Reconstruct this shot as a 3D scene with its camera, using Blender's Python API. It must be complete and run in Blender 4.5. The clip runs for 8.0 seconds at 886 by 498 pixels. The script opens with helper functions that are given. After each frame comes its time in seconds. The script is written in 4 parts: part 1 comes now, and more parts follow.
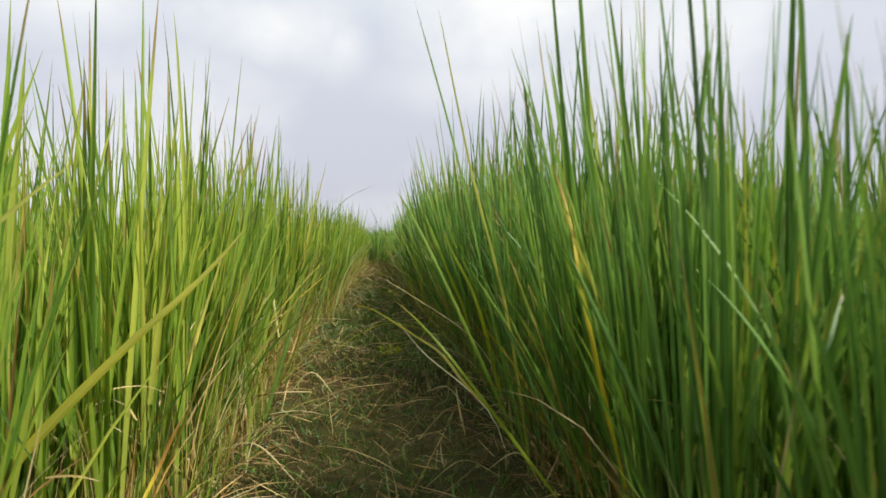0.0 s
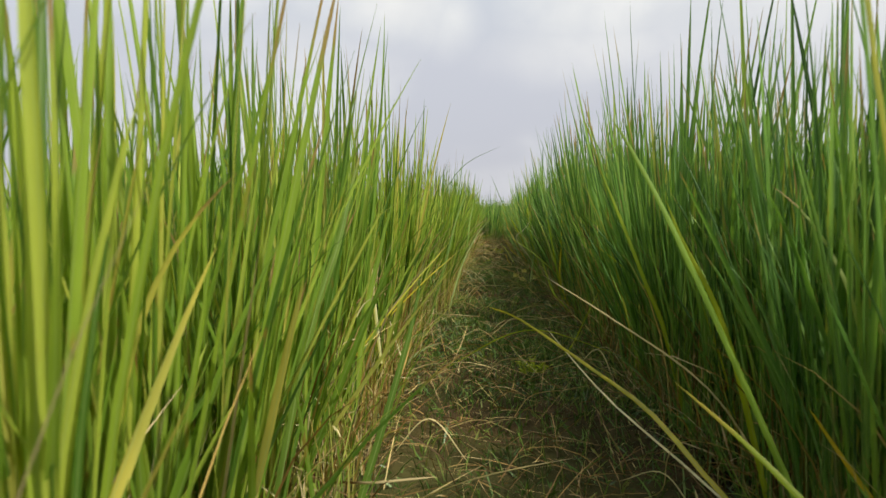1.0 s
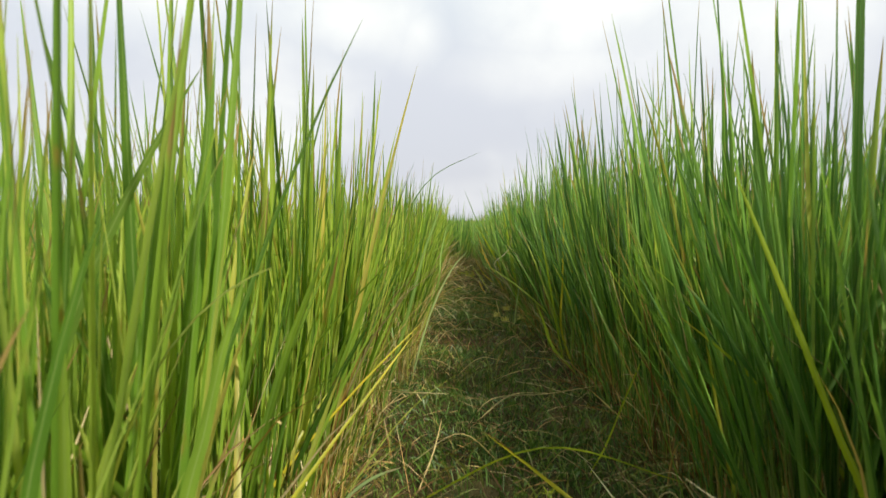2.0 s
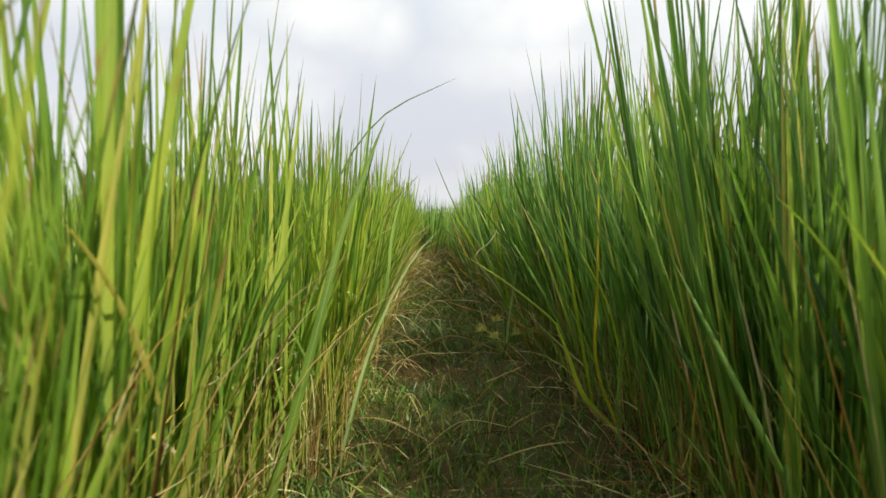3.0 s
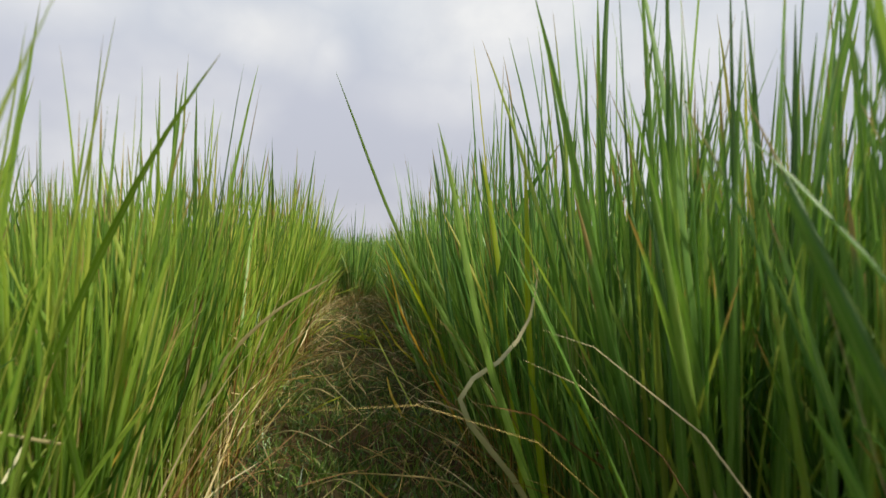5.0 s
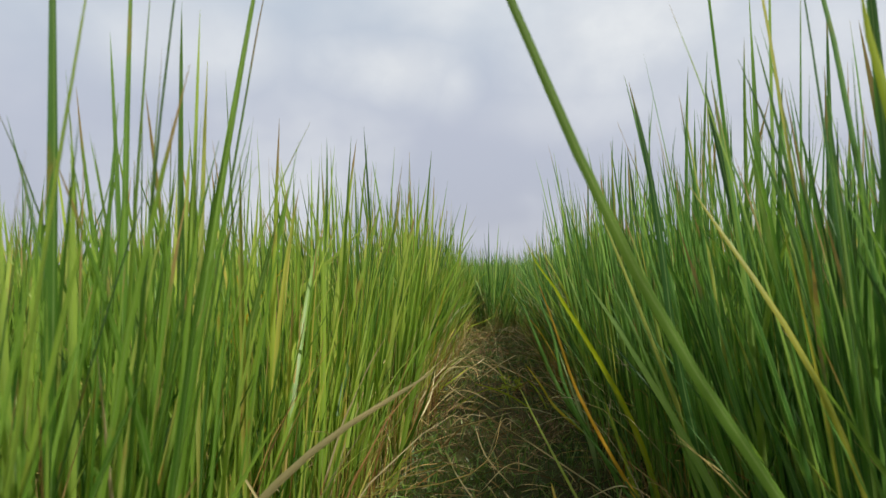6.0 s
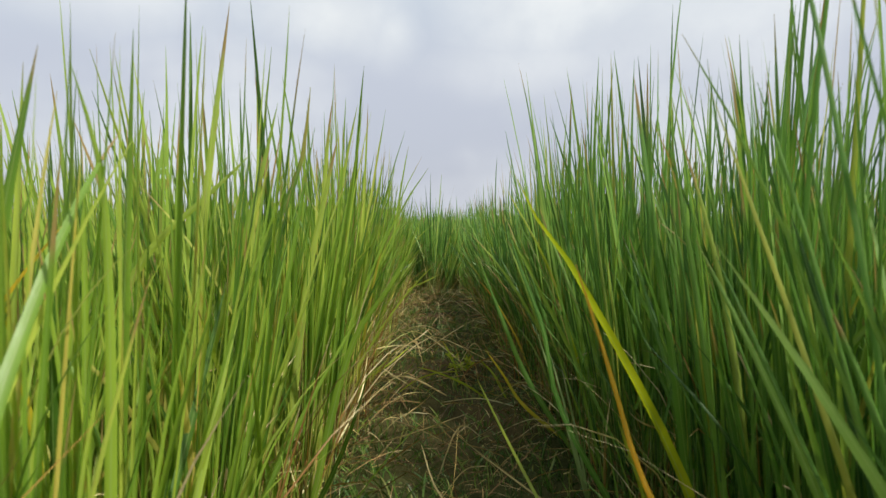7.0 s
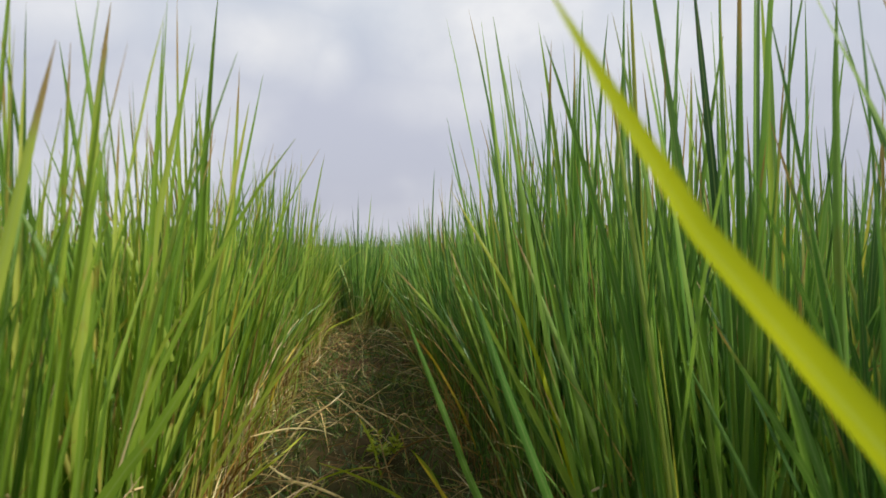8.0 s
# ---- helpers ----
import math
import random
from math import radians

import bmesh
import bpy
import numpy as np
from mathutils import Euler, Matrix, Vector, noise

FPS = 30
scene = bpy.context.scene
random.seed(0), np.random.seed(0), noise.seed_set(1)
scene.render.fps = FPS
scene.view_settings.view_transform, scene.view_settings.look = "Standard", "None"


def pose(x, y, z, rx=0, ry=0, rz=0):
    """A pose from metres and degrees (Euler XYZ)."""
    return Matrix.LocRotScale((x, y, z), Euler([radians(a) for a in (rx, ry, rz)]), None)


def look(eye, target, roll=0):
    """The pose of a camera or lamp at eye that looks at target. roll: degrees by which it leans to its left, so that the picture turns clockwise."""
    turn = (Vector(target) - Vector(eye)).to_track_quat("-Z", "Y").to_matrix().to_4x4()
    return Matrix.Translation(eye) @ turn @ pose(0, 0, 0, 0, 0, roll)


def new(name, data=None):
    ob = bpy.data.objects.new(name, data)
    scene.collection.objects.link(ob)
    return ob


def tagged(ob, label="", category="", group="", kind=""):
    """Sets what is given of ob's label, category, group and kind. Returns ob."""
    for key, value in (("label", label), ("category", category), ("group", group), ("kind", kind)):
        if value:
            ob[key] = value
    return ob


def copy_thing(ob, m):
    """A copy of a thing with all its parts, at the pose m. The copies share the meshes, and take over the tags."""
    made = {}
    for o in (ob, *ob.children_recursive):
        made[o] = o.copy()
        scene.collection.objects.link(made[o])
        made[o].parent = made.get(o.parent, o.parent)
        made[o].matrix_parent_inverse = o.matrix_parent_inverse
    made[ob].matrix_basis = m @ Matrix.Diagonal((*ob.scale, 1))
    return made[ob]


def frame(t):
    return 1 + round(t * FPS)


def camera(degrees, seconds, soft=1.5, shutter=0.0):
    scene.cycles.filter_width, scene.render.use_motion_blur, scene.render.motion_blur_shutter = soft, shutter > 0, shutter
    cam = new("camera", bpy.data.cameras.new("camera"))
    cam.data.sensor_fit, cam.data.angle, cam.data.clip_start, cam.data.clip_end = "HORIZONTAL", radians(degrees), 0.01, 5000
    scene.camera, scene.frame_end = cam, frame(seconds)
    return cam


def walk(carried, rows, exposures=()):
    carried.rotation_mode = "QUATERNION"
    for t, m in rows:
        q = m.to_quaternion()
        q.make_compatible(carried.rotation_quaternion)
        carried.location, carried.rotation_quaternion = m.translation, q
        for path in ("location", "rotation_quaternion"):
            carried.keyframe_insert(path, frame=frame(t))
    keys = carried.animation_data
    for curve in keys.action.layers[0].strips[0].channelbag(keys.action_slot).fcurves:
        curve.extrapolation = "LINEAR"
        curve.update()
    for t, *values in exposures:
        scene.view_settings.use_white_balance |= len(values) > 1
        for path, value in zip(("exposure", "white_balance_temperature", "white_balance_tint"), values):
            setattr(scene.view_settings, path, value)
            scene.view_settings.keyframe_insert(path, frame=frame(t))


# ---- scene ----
cam = camera(74.0, 8.0, soft=1.5, shutter=0.12)
cam.data.dof.use_dof, cam.data.dof.focus_distance, cam.data.dof.aperture_fstop = True, 2.2, 14.0
def view(x, y, z, tilt, turn, roll):
    """A pose of the carried camera: its place, tilt from straight down, turn to its left and roll to its left."""
    return pose(x, y, z, tilt, 0, turn) @ pose(0, 0, 0, 0, 0, roll)


PATH = [
    (0, view(0.109, -0.026, 0.592, 88.40, -5.80, -0.60)),
    (0.3, view(0.077, 0.207, 0.596, 87.70, -0.93, -0.55)),
    (0.5, view(0.059, 0.366, 0.595, 88.93, 1.13, -0.50)),
    (1, view(-0.012, 0.769, 0.585, 85.90, 4.60, -0.10)),
    (1.2, view(-0.023, 0.951, 0.590, 84.90, 3.00, -0.10)),
    (1.5, view(-0.035, 1.234, 0.611, 83.24, 4.25, -0.04)),
    (1.8, view(-0.056, 1.451, 0.624, 83.71, 3.09, 0.24)),
    (2, view(-0.071, 1.591, 0.629, 87.21, 1.10, 0.30)),
    (2.2, view(-0.080, 1.729, 0.624, 88.14, 1.27, 0.50)),
    (3.3, view(-0.030, 2.912, 0.537, 86.25, -2.04, -0.40)),
    (3.5, view(-0.031, 3.105, 0.549, 86.83, -0.92, -0.00)),
    (3.7, view(-0.032, 3.298, 0.557, 87.40, -1.72, -0.81)),
    (4, view(-0.065, 3.604, 0.547, 87.82, -4.01, -0.74)),
    (4.2, view(-0.025, 3.812, 0.540, 88.14, -4.49, 0.40)),
    (5.3, view(0.038, 4.862, 0.570, 91.68, -8.60, 1.90)),
    (5.5, view(0.023, 5.038, 0.529, 93.07, -4.90, 1.10)),
    (6, view(0.034, 5.282, 0.579, 91.66, 4.98, -1.10)),
    (6.2, view(0.028, 5.383, 0.579, 91.47, 4.76, -1.10)),
    (6.5, view(0.019, 5.535, 0.578, 91.63, 0.85, -1.00)),
    (6.8, view(0.002, 5.681, 0.584, 86.82, -0.19, -0.90)),
    (7, view(-0.006, 5.771, 0.582, 87.13, -1.10, -0.40)),
    (7.5, view(0.032, 6.088, 0.575, 88.63, -0.30, 0.60)),
    (8, view(0.055, 6.346, 0.580, 89.78, -7.27, 0.02)),
]
EXPOSURES = [
    (0.0, 0.25, 6650, 8), (0.5, 0.18, 6650, 8), (1.0, 0.12, 6800, 7), (1.5, 0.40, 6900, 5), (2.2, 0.42, 6850, 5), (3.5, 0.40, 6900, 6), (4.0, 0.17, 6750, 7),
    (5.5, -0.02, 6550, 9), (6.0, -0.10, 6350, 8), (6.6, -0.10, 6250, 7), (7.0, 0.08, 6450, 6), (7.5, 0.15, 6500, 9), (8.0, 0.0, 6500, 10)]
walk(cam, PATH, EXPOSURES)

# ---- sky and sun ----
SUN_FROM = Vector((0.66, -0.40, 0.88)).normalized()
world = bpy.data.worlds.new("hazy_sky")
scene.world = world
world.use_nodes = True


class Nodes:
    """Short hand for wiring a node tree."""

    def __init__(self, tree):
        self.tree = tree

    def add(self, kind):
        return self.tree.nodes.new(kind)

    def put(self, socket, value):
        if isinstance(value, bpy.types.NodeSocket):
            self.tree.links.new(value, socket)
        else:
            socket.default_value = value

    def math(self, op, a, b=0.0, c=0.0, clamp=False):
        node = self.add("ShaderNodeMath")
        node.operation, node.use_clamp = op, clamp
        for i, v in enumerate((a, b, c)):
            self.put(node.inputs[i], v)
        return node.outputs[0]

    def mix(self, f, a, b, blend="MIX"):
        node = self.add("ShaderNodeMix")
        node.data_type, node.blend_type = "RGBA", blend
        self.put(node.inputs[0], f)
        for i, v in ((6, a), (7, b)):
            self.put(node.inputs[i], (*v, 1) if isinstance(v, tuple) and len(v) == 3 else v)
        return node.outputs[2]

    def smooth(self, v, lo, hi):
        node = self.add("ShaderNodeMapRange")
        node.interpolation_type = "SMOOTHSTEP"
        self.put(node.inputs[0], v)
        node.inputs[1].default_value, node.inputs[2].default_value = lo, hi
        return node.outputs[0]

    def noise(self, vector, scale, detail=4.0, rough=0.55, stretch=None):
        if stretch:
            m = self.add("ShaderNodeMapping")
            self.put(m.inputs["Vector"], vector)
            m.inputs["Scale"].default_value = stretch
            vector = m.outputs[0]
        node = self.add("ShaderNodeTexNoise")
        self.put(node.inputs["Vector"], vector)
        node.inputs["Scale"].default_value = scale
        node.inputs["Detail"].default_value = detail
        node.inputs["Roughness"].default_value = rough
        return node.outputs[0]

    def ramp(self, f, stops):
        node = self.add("ShaderNodeValToRGB")
        self.put(node.inputs[0], f)
        e = node.color_ramp.elements
        while len(e) < len(stops):
            e.new(0.5)
        for el, (p, c) in zip(e, stops):
            el.position, el.color = p, (*c, 1)
        return node.outputs[0]


def build_sky():
    n = Nodes(world.node_tree)
    bg = world.node_tree.nodes["Background"]
    sky = n.add("ShaderNodeTexSky")
    sky.sky_type, sky.sun_disc = "NISHITA", False
    sky.sun_elevation = math.asin(SUN_FROM.z)
    sky.sun_rotation = math.atan2(SUN_FROM.x, SUN_FROM.y)
    sky.dust_density = 4.0
    clear = n.mix(1.0, sky.outputs[0], (0.1, 0.1, 0.1), "MULTIPLY")
    way = n.add("ShaderNodeTexCoord").outputs["Generated"]
    xyz = n.add("ShaderNodeSeparateXYZ")
    n.put(xyz.inputs[0], way)
    x, y, z = xyz.outputs
    haze = n.ramp(n.smooth(z, -0.02, 0.75), [(0.0, (0.55, 0.565, 0.665)), (0.25, (0.60, 0.62, 0.72)), (0.6, (0.64, 0.70, 0.79)), (1.0, (0.76, 0.81, 0.86))])
    veil = n.mix(0.88, clear, haze)
    # billows: fine and coarse noise over the dome, flattened towards the horizon
    billow = n.noise(way, 2.6, 4.0, 0.5, (1.0, 1.0, 1.5))
    ragged = n.noise(way, 7.0, 5.0, 0.55, (1.0, 1.0, 1.3))
    cover = n.math("MULTIPLY", n.smooth(billow, 0.42, 0.75), 0.7)
    # cumulus heads: (bearing x, height z, half width, half height)
    wisp = n.math("MULTIPLY", n.math("SUBTRACT", n.noise(way, 4.0, 5.0, 0.52), 0.5), 2.4)
    for cx, cz, rx, rz, dense in ((-0.15, 0.32, 0.13, 0.055, 0.9), (-0.06, 0.30, 0.05, 0.05, 0.6), (0.20, 0.36, 0.2, 0.09, 0.9), (0.16, 0.25, 0.16, 0.04, 0.45), (0.40, 0.30, 0.2, 0.12, 0.6), (-0.44, 0.33, 0.12, 0.05, 0.6), (0.0, 0.47, 0.3, 0.06, 0.7)):
        qx = n.math("DIVIDE", n.math("SUBTRACT", x, cx), rx)
        qz = n.math("DIVIDE", n.math("SUBTRACT", z, cz), rz)
        r = n.math("SQRT", n.math("ADD", n.math("MULTIPLY", qx, qx), n.math("MULTIPLY", qz, qz)))
        head = n.smooth(n.math("ADD", r, wisp), 1.75, 0.0)
        front = n.math("MULTIPLY", n.smooth(y, 0.1, 0.4), dense)
        cover = n.math("MAXIMUM", cover, n.math("MULTIPLY", head, front))
    cloud = n.mix(n.smooth(ragged, 0.3, 0.7), (0.80, 0.81, 0.84), (0.94, 0.94, 0.94))
    n.put(bg.inputs[0], n.mix(n.math("MULTIPLY", cover, 0.97), veil, cloud))
    bg.inputs[1].default_value = 1.0


build_sky()
sun = new("sun", bpy.data.lights.new("sun", "SUN"))
sun.data.energy = 5.0
sun.data.angle = radians(3)
sun.data.color = (1.0, 0.95, 0.84)
sun.matrix_world = look(SUN_FROM * 50, (0, 0, 0))


# ---- materials ----
def leaf_material(name, stops, through_light=0.4, dry_tip=(0.34, 0.24, 0.09), tip_amount=0.22, rough=0.34, rust_amount=0.0, unripe=0.0, rib_amount=0.4):
    """A grass leaf: veins along it, a pale midrib, mottling, withered tips, light shining through."""
    m = bpy.data.materials.new(name)
    m.use_nodes = True
    tree = m.node_tree
    n = Nodes(tree)
    bsdf, out = tree.nodes["Principled BSDF"], tree.nodes["Material Output"]
    geo, info = n.add("ShaderNodeNewGeometry"), n.add("ShaderNodeObjectInfo")
    rnd = n.math("FRACT", n.math("ADD", geo.outputs["Random Per Island"], n.math("MULTIPLY", info.outputs["Random"], 7.31)))
    rnd2 = n.math("FRACT", n.math("MULTIPLY", rnd, 17.7))
    uv = n.add("ShaderNodeUVMap").outputs[0]
    sep = n.add("ShaderNodeSeparateXYZ")
    n.put(sep.inputs[0], uv)
    u, v = sep.outputs[0], sep.outputs[1]
    pos = geo.outputs["Position"]
    base = n.ramp(rnd, stops)
    blotch = n.noise(pos, 14.0, 3.0, 0.6, (1.0, 1.0, 0.35))
    fine = n.noise(pos, 160.0, 2.0, 0.6, (1.0, 1.0, 0.12))
    base = n.mix(n.smooth(blotch, 0.3, 0.75), n.mix(1.0, base, (0.82, 0.88, 0.78), "MULTIPLY"), n.mix(1.0, base, (1.2, 1.16, 1.0), "MULTIPLY"))
    patch = n.noise(pos, 1.6, 3.0, 0.6)
    base = n.mix(n.smooth(patch, 0.35, 0.65), n.mix(1.0, base, (0.86, 0.92, 0.95), "MULTIPLY"), n.mix(1.0, base, (1.12, 1.06, 0.95), "MULTIPLY"))
    field = n.add("ShaderNodeSeparateXYZ")
    n.put(field.inputs[0], pos)
    base = n.mix(n.math("MULTIPLY", n.smooth(field.outputs[1], 4.5, 6.5), unripe), base, n.mix(1.0, base, (0.84, 0.97, 0.95), "MULTIPLY"))
    veins = n.math("MULTIPLY", n.math("SINE", n.math("MULTIPLY", u, 88.0)), 0.5)
    base = n.mix(n.math("MULTIPLY", n.smooth(veins, -0.5, 0.5), 0.06), base, n.mix(1.0, base, (0.6, 0.66, 0.55), "MULTIPLY"))
    rust = n.math("MULTIPLY", n.smooth(n.noise(pos, 38.0, 3.0, 0.6, (1.0, 1.0, 0.3)), 0.62, 0.74), rust_amount)
    base = n.mix(rust, base, (0.34, 0.17, 0.04))
    rib = n.smooth(n.math("ABSOLUTE", n.math("SUBTRACT", u, 0.5)), 0.09, 0.03)
    base = n.mix(n.math("MULTIPLY", rib, rib_amount), base, (0.34, 0.44, 0.16))
    start = n.math("SUBTRACT", 1.02, n.math("MULTIPLY", n.math("POWER", rnd2, 3.0), tip_amount))
    wither = n.smooth(n.math("ADD", n.math("SUBTRACT", v, start), n.math("MULTIPLY", n.math("SUBTRACT", fine, 0.5), 0.12)), -0.02, 0.07)
    base = n.mix(wither, base, dry_tip)
    n.put(bsdf.inputs["Base Color"], base)
    n.put(bsdf.inputs["Roughness"], n.math("ADD", rough, n.math("MULTIPLY", fine, 0.2)))
    bsdf.inputs["Specular IOR Level"].default_value = 0.55
    bump = n.add("ShaderNodeBump")
    bump.inputs["Strength"].default_value = 0.06
    bump.inputs["Distance"].default_value = 0.001
    n.put(bump.inputs["Height"], n.math("ADD", veins, fine))
    n.put(bsdf.inputs["Normal"], bump.outputs[0])
    glow = n.add("ShaderNodeBsdfTranslucent")
    n.put(glow.inputs[0], n.mix(1.0, base, (1.25, 1.2, 0.6), "MULTIPLY"))
    blend = n.add("ShaderNodeMixShader")
    blend.inputs[0].default_value = through_light
    n.put(blend.inputs[1], bsdf.outputs[0])
    n.put(blend.inputs[2], glow.outputs[0])
    n.put(out.inputs[0], blend.outputs[0])
    return m


LIGHT = leaf_material("light_rice_leaf", [(0.0, (0.055, 0.13, 0.02)), (0.3, (0.148, 0.268, 0.034)), (0.65, (0.268, 0.385, 0.055)), (0.9, (0.40, 0.475, 0.095)), (1.0, (0.48, 0.41, 0.115))], 0.42, rust_amount=0.6, unripe=0.3)
DEEP = leaf_material("deep_rice_leaf", [(0.0, (0.041, 0.108, 0.028)), (0.35, (0.097, 0.22, 0.046)), (0.75, (0.180, 0.33, 0.070)), (0.94, (0.29, 0.41, 0.09)), (1.0, (0.42, 0.38, 0.085))], 0.39, rust_amount=0.2)
CULM_LIGHT = leaf_material("light_culm", [(0.0, (0.20, 0.27, 0.035)), (0.5, (0.30, 0.33, 0.06)), (1.0, (0.36, 0.29, 0.10))], 0.15, tip_amount=0.0)
CULM_DEEP = leaf_material("deep_culm", [(0.0, (0.09, 0.18, 0.03)), (0.6, (0.17, 0.26, 0.05)), (1.0, (0.28, 0.26, 0.10))], 0.15, tip_amount=0.0)
DRY = leaf_material("withered_leaf", [(0.0, (0.12, 0.055, 0.016)), (0.4, (0.26, 0.14, 0.04)), (0.75, (0.44, 0.28, 0.085)), (1.0, (0.60, 0.45, 0.19))], 0.2, (0.5, 0.4, 0.22), 0.8, 0.6, rib_amount=0.0)
LITTER = leaf_material("rotting_straw", [(0.0, (0.09, 0.045, 0.018)), (0.4, (0.21, 0.118, 0.045)), (0.8, (0.38, 0.24, 0.10)), (1.0, (0.56, 0.43, 0.22))], 0.1, (0.4, 0.3, 0.15), 0.8, 0.7, rib_amount=0.0)
STRAW = leaf_material("bleached_straw", [(0.0, (0.40, 0.30, 0.15)), (0.5, (0.55, 0.44, 0.25)), (1.0, (0.66, 0.57, 0.38))], 0.15, (0.6, 0.5, 0.3), 0.5, 0.55, rib_amount=0.0)
YELLOW = leaf_material("yellow_leaf", [(0.0, (0.46, 0.40, 0.03)), (0.5, (0.54, 0.42, 0.03)), (1.0, (0.60, 0.40, 0.035))], 0.4, (0.45, 0.22, 0.05), 0.5)
ORANGE = leaf_material("orange_leaf", [(0.0, (0.56, 0.30, 0.03)), (1.0, (0.66, 0.36, 0.04))], 0.35, (0.5, 0.24, 0.05), 0.2)
OLIVE = leaf_material("olive_leaf", [(0.0, (0.29, 0.30, 0.04)), (1.0, (0.34, 0.33, 0.05))], 0.4, (0.5, 0.36, 0.06), 0.3)
LIME = leaf_material("lime_leaf", [(0.0, (0.30, 0.38, 0.03)), (1.0, (0.40, 0.45, 0.03))], 0.45, (0.5, 0.4, 0.06), 0.3)
GOLD = leaf_material("golden_green_leaf", [(0.0, (0.34, 0.40, 0.02)), (1.0, (0.38, 0.42, 0.02))], 0.45, (0.4, 0.36, 0.04), 0.0, 0.5)
DARK = leaf_material("dark_broad_leaf", [(0.0, (0.10, 0.19, 0.025)), (1.0, (0.14, 0.23, 0.03))], 0.4, (0.3, 0.28, 0.06), 0.3, 0.55)
PALE = leaf_material("pale_green_leaf", [(0.0, (0.26, 0.36, 0.17)), (1.0, (0.33, 0.42, 0.22))], 0.25, (0.4, 0.36, 0.2), 0.3, 0.5)
TURF = leaf_material("path_grass_blade", [(0.0, (0.022, 0.06, 0.010)), (0.45, (0.06, 0.14, 0.02)), (0.8, (0.14, 0.24, 0.04)), (1.0, (0.30, 0.29, 0.10))], 0.25)
FLOWER = leaf_material("sedge_flower", [(0.0, (0.48, 0.48, 0.14)), (0.6, (0.58, 0.56, 0.19)), (1.0, (0.6, 0.5, 0.22))], 0.25)


def soil_material():
    m = bpy.data.materials.new("damp_soil")
    m.use_nodes = True
    n = Nodes(m.node_tree)
    bsdf = m.node_tree.nodes["Principled BSDF"]
    pos = n.add("ShaderNodeNewGeometry").outputs["Position"]
    wide, mid, grain = n.noise(pos, 1.7), n.noise(pos, 17.0, 6.0, 0.65), n.noise(pos, 190.0, 3.0, 0.7)
    col = n.mix(n.smooth(mid, 0.3, 0.7), (0.020, 0.014, 0.008), (0.055, 0.036, 0.018))
    col = n.mix(n.smooth(wide, 0.4, 0.65), col, (0.10, 0.062, 0.030))
    col = n.mix(n.math("MULTIPLY", n.smooth(grain, 0.45, 0.75), 0.5), col, (0.16, 0.105, 0.052))
    algae = n.smooth(n.noise(pos, 0.9, 5.0, 0.6), 0.35, 0.6)
    beds = n.add("ShaderNodeSeparateXYZ")
    n.put(beds.inputs[0], pos)
    off_path = n.smooth(n.math("ABSOLUTE", n.math("SUBTRACT", beds.outputs[0], 0.08)), 0.3, 0.7)
    col = n.mix(n.math("MULTIPLY", algae, n.math("ADD", 0.35, n.math("MULTIPLY", off_path, 0.55))), col, (0.04, 0.085, 0.016))
    n.put(bsdf.inputs["Base Color"], col)
    n.put(bsdf.inputs["Roughness"], n.math("ADD", 0.72, n.math("MULTIPLY", grain, 0.25)))
    bsdf.inputs["Specular IOR Level"].default_value = 0.05
    bump = n.add("ShaderNodeBump")
    bump.inputs["Strength"].default_value = 0.9
    bump.inputs["Distance"].default_value = 0.012
    n.put(bump.inputs["Height"], n.math("ADD", mid, n.math("MULTIPLY", grain, 0.4)))
    n.put(bsdf.inputs["Normal"], bump.outputs[0])
    return m


SOIL = soil_material()

# ---- the lie of the land ----
PATH_END = 10.3
rng = np.random.default_rng(11)


def left_edge(y):
    return np.interp(y, [0, 1.4, 3.0, 4.2, 6.0, 8.0, 10.3], [-0.24, -0.27, -0.33, -0.26, -0.25, -0.23, -0.22])


def right_edge(y):
    return np.interp(y, [0, 1.4, 3.0, 4.3, 6.0, 8.0, 10.3], [0.50, 0.48, 0.45, 0.42, 0.37, 0.33, 0.30])


def land(x, y):
    """Height of the ground: a low trodden bank between two slightly deeper paddies."""
    x, y = np.asarray(x, float), np.asarray(y, float)
    off = np.maximum(left_edge(y) - x, x - right_edge(y))
    off = np.where(y > PATH_END, np.maximum(off, y - PATH_END), off)
    bank = -0.07 * np.clip(off / 0.2, 0, 1)
    rough = 0.008 * np.sin(9 * x + 3 * np.sin(5 * y)) + 0.007 * np.sin(11 * y + 2.3 * x) + 0.004 * np.sin(31 * x - 27 * y)
    return bank + rough * np.exp(-np.abs(x) / 6)


def fill(mesh, verts, quads, uvs=None, slots=None):
    """Loads arrays of vertices, four-cornered faces, face-corner texture places and material slots into a mesh."""
    mesh.vertices.add(len(verts))
    mesh.vertices.foreach_set("co", np.asarray(verts, np.float32).ravel())
    mesh.loops.add(quads.size)
    mesh.loops.foreach_set("vertex_index", quads.astype(np.int32).ravel())
    mesh.polygons.add(len(quads))
    mesh.polygons.foreach_set("loop_start", np.arange(0, quads.size, 4, dtype=np.int32))
    mesh.polygons.foreach_set("use_smooth", np.ones(len(quads), bool))
    if slots is not None:
        mesh.polygons.foreach_set("material_index", slots.astype(np.int32))
    if uvs is not None:
        layer = mesh.uv_layers.new(name="UVMap")
        layer.data.foreach_set("uv", uvs[quads.ravel()].astype(np.float32).ravel())
    mesh.update(calc_edges=True)
    mesh.validate()
    return mesh


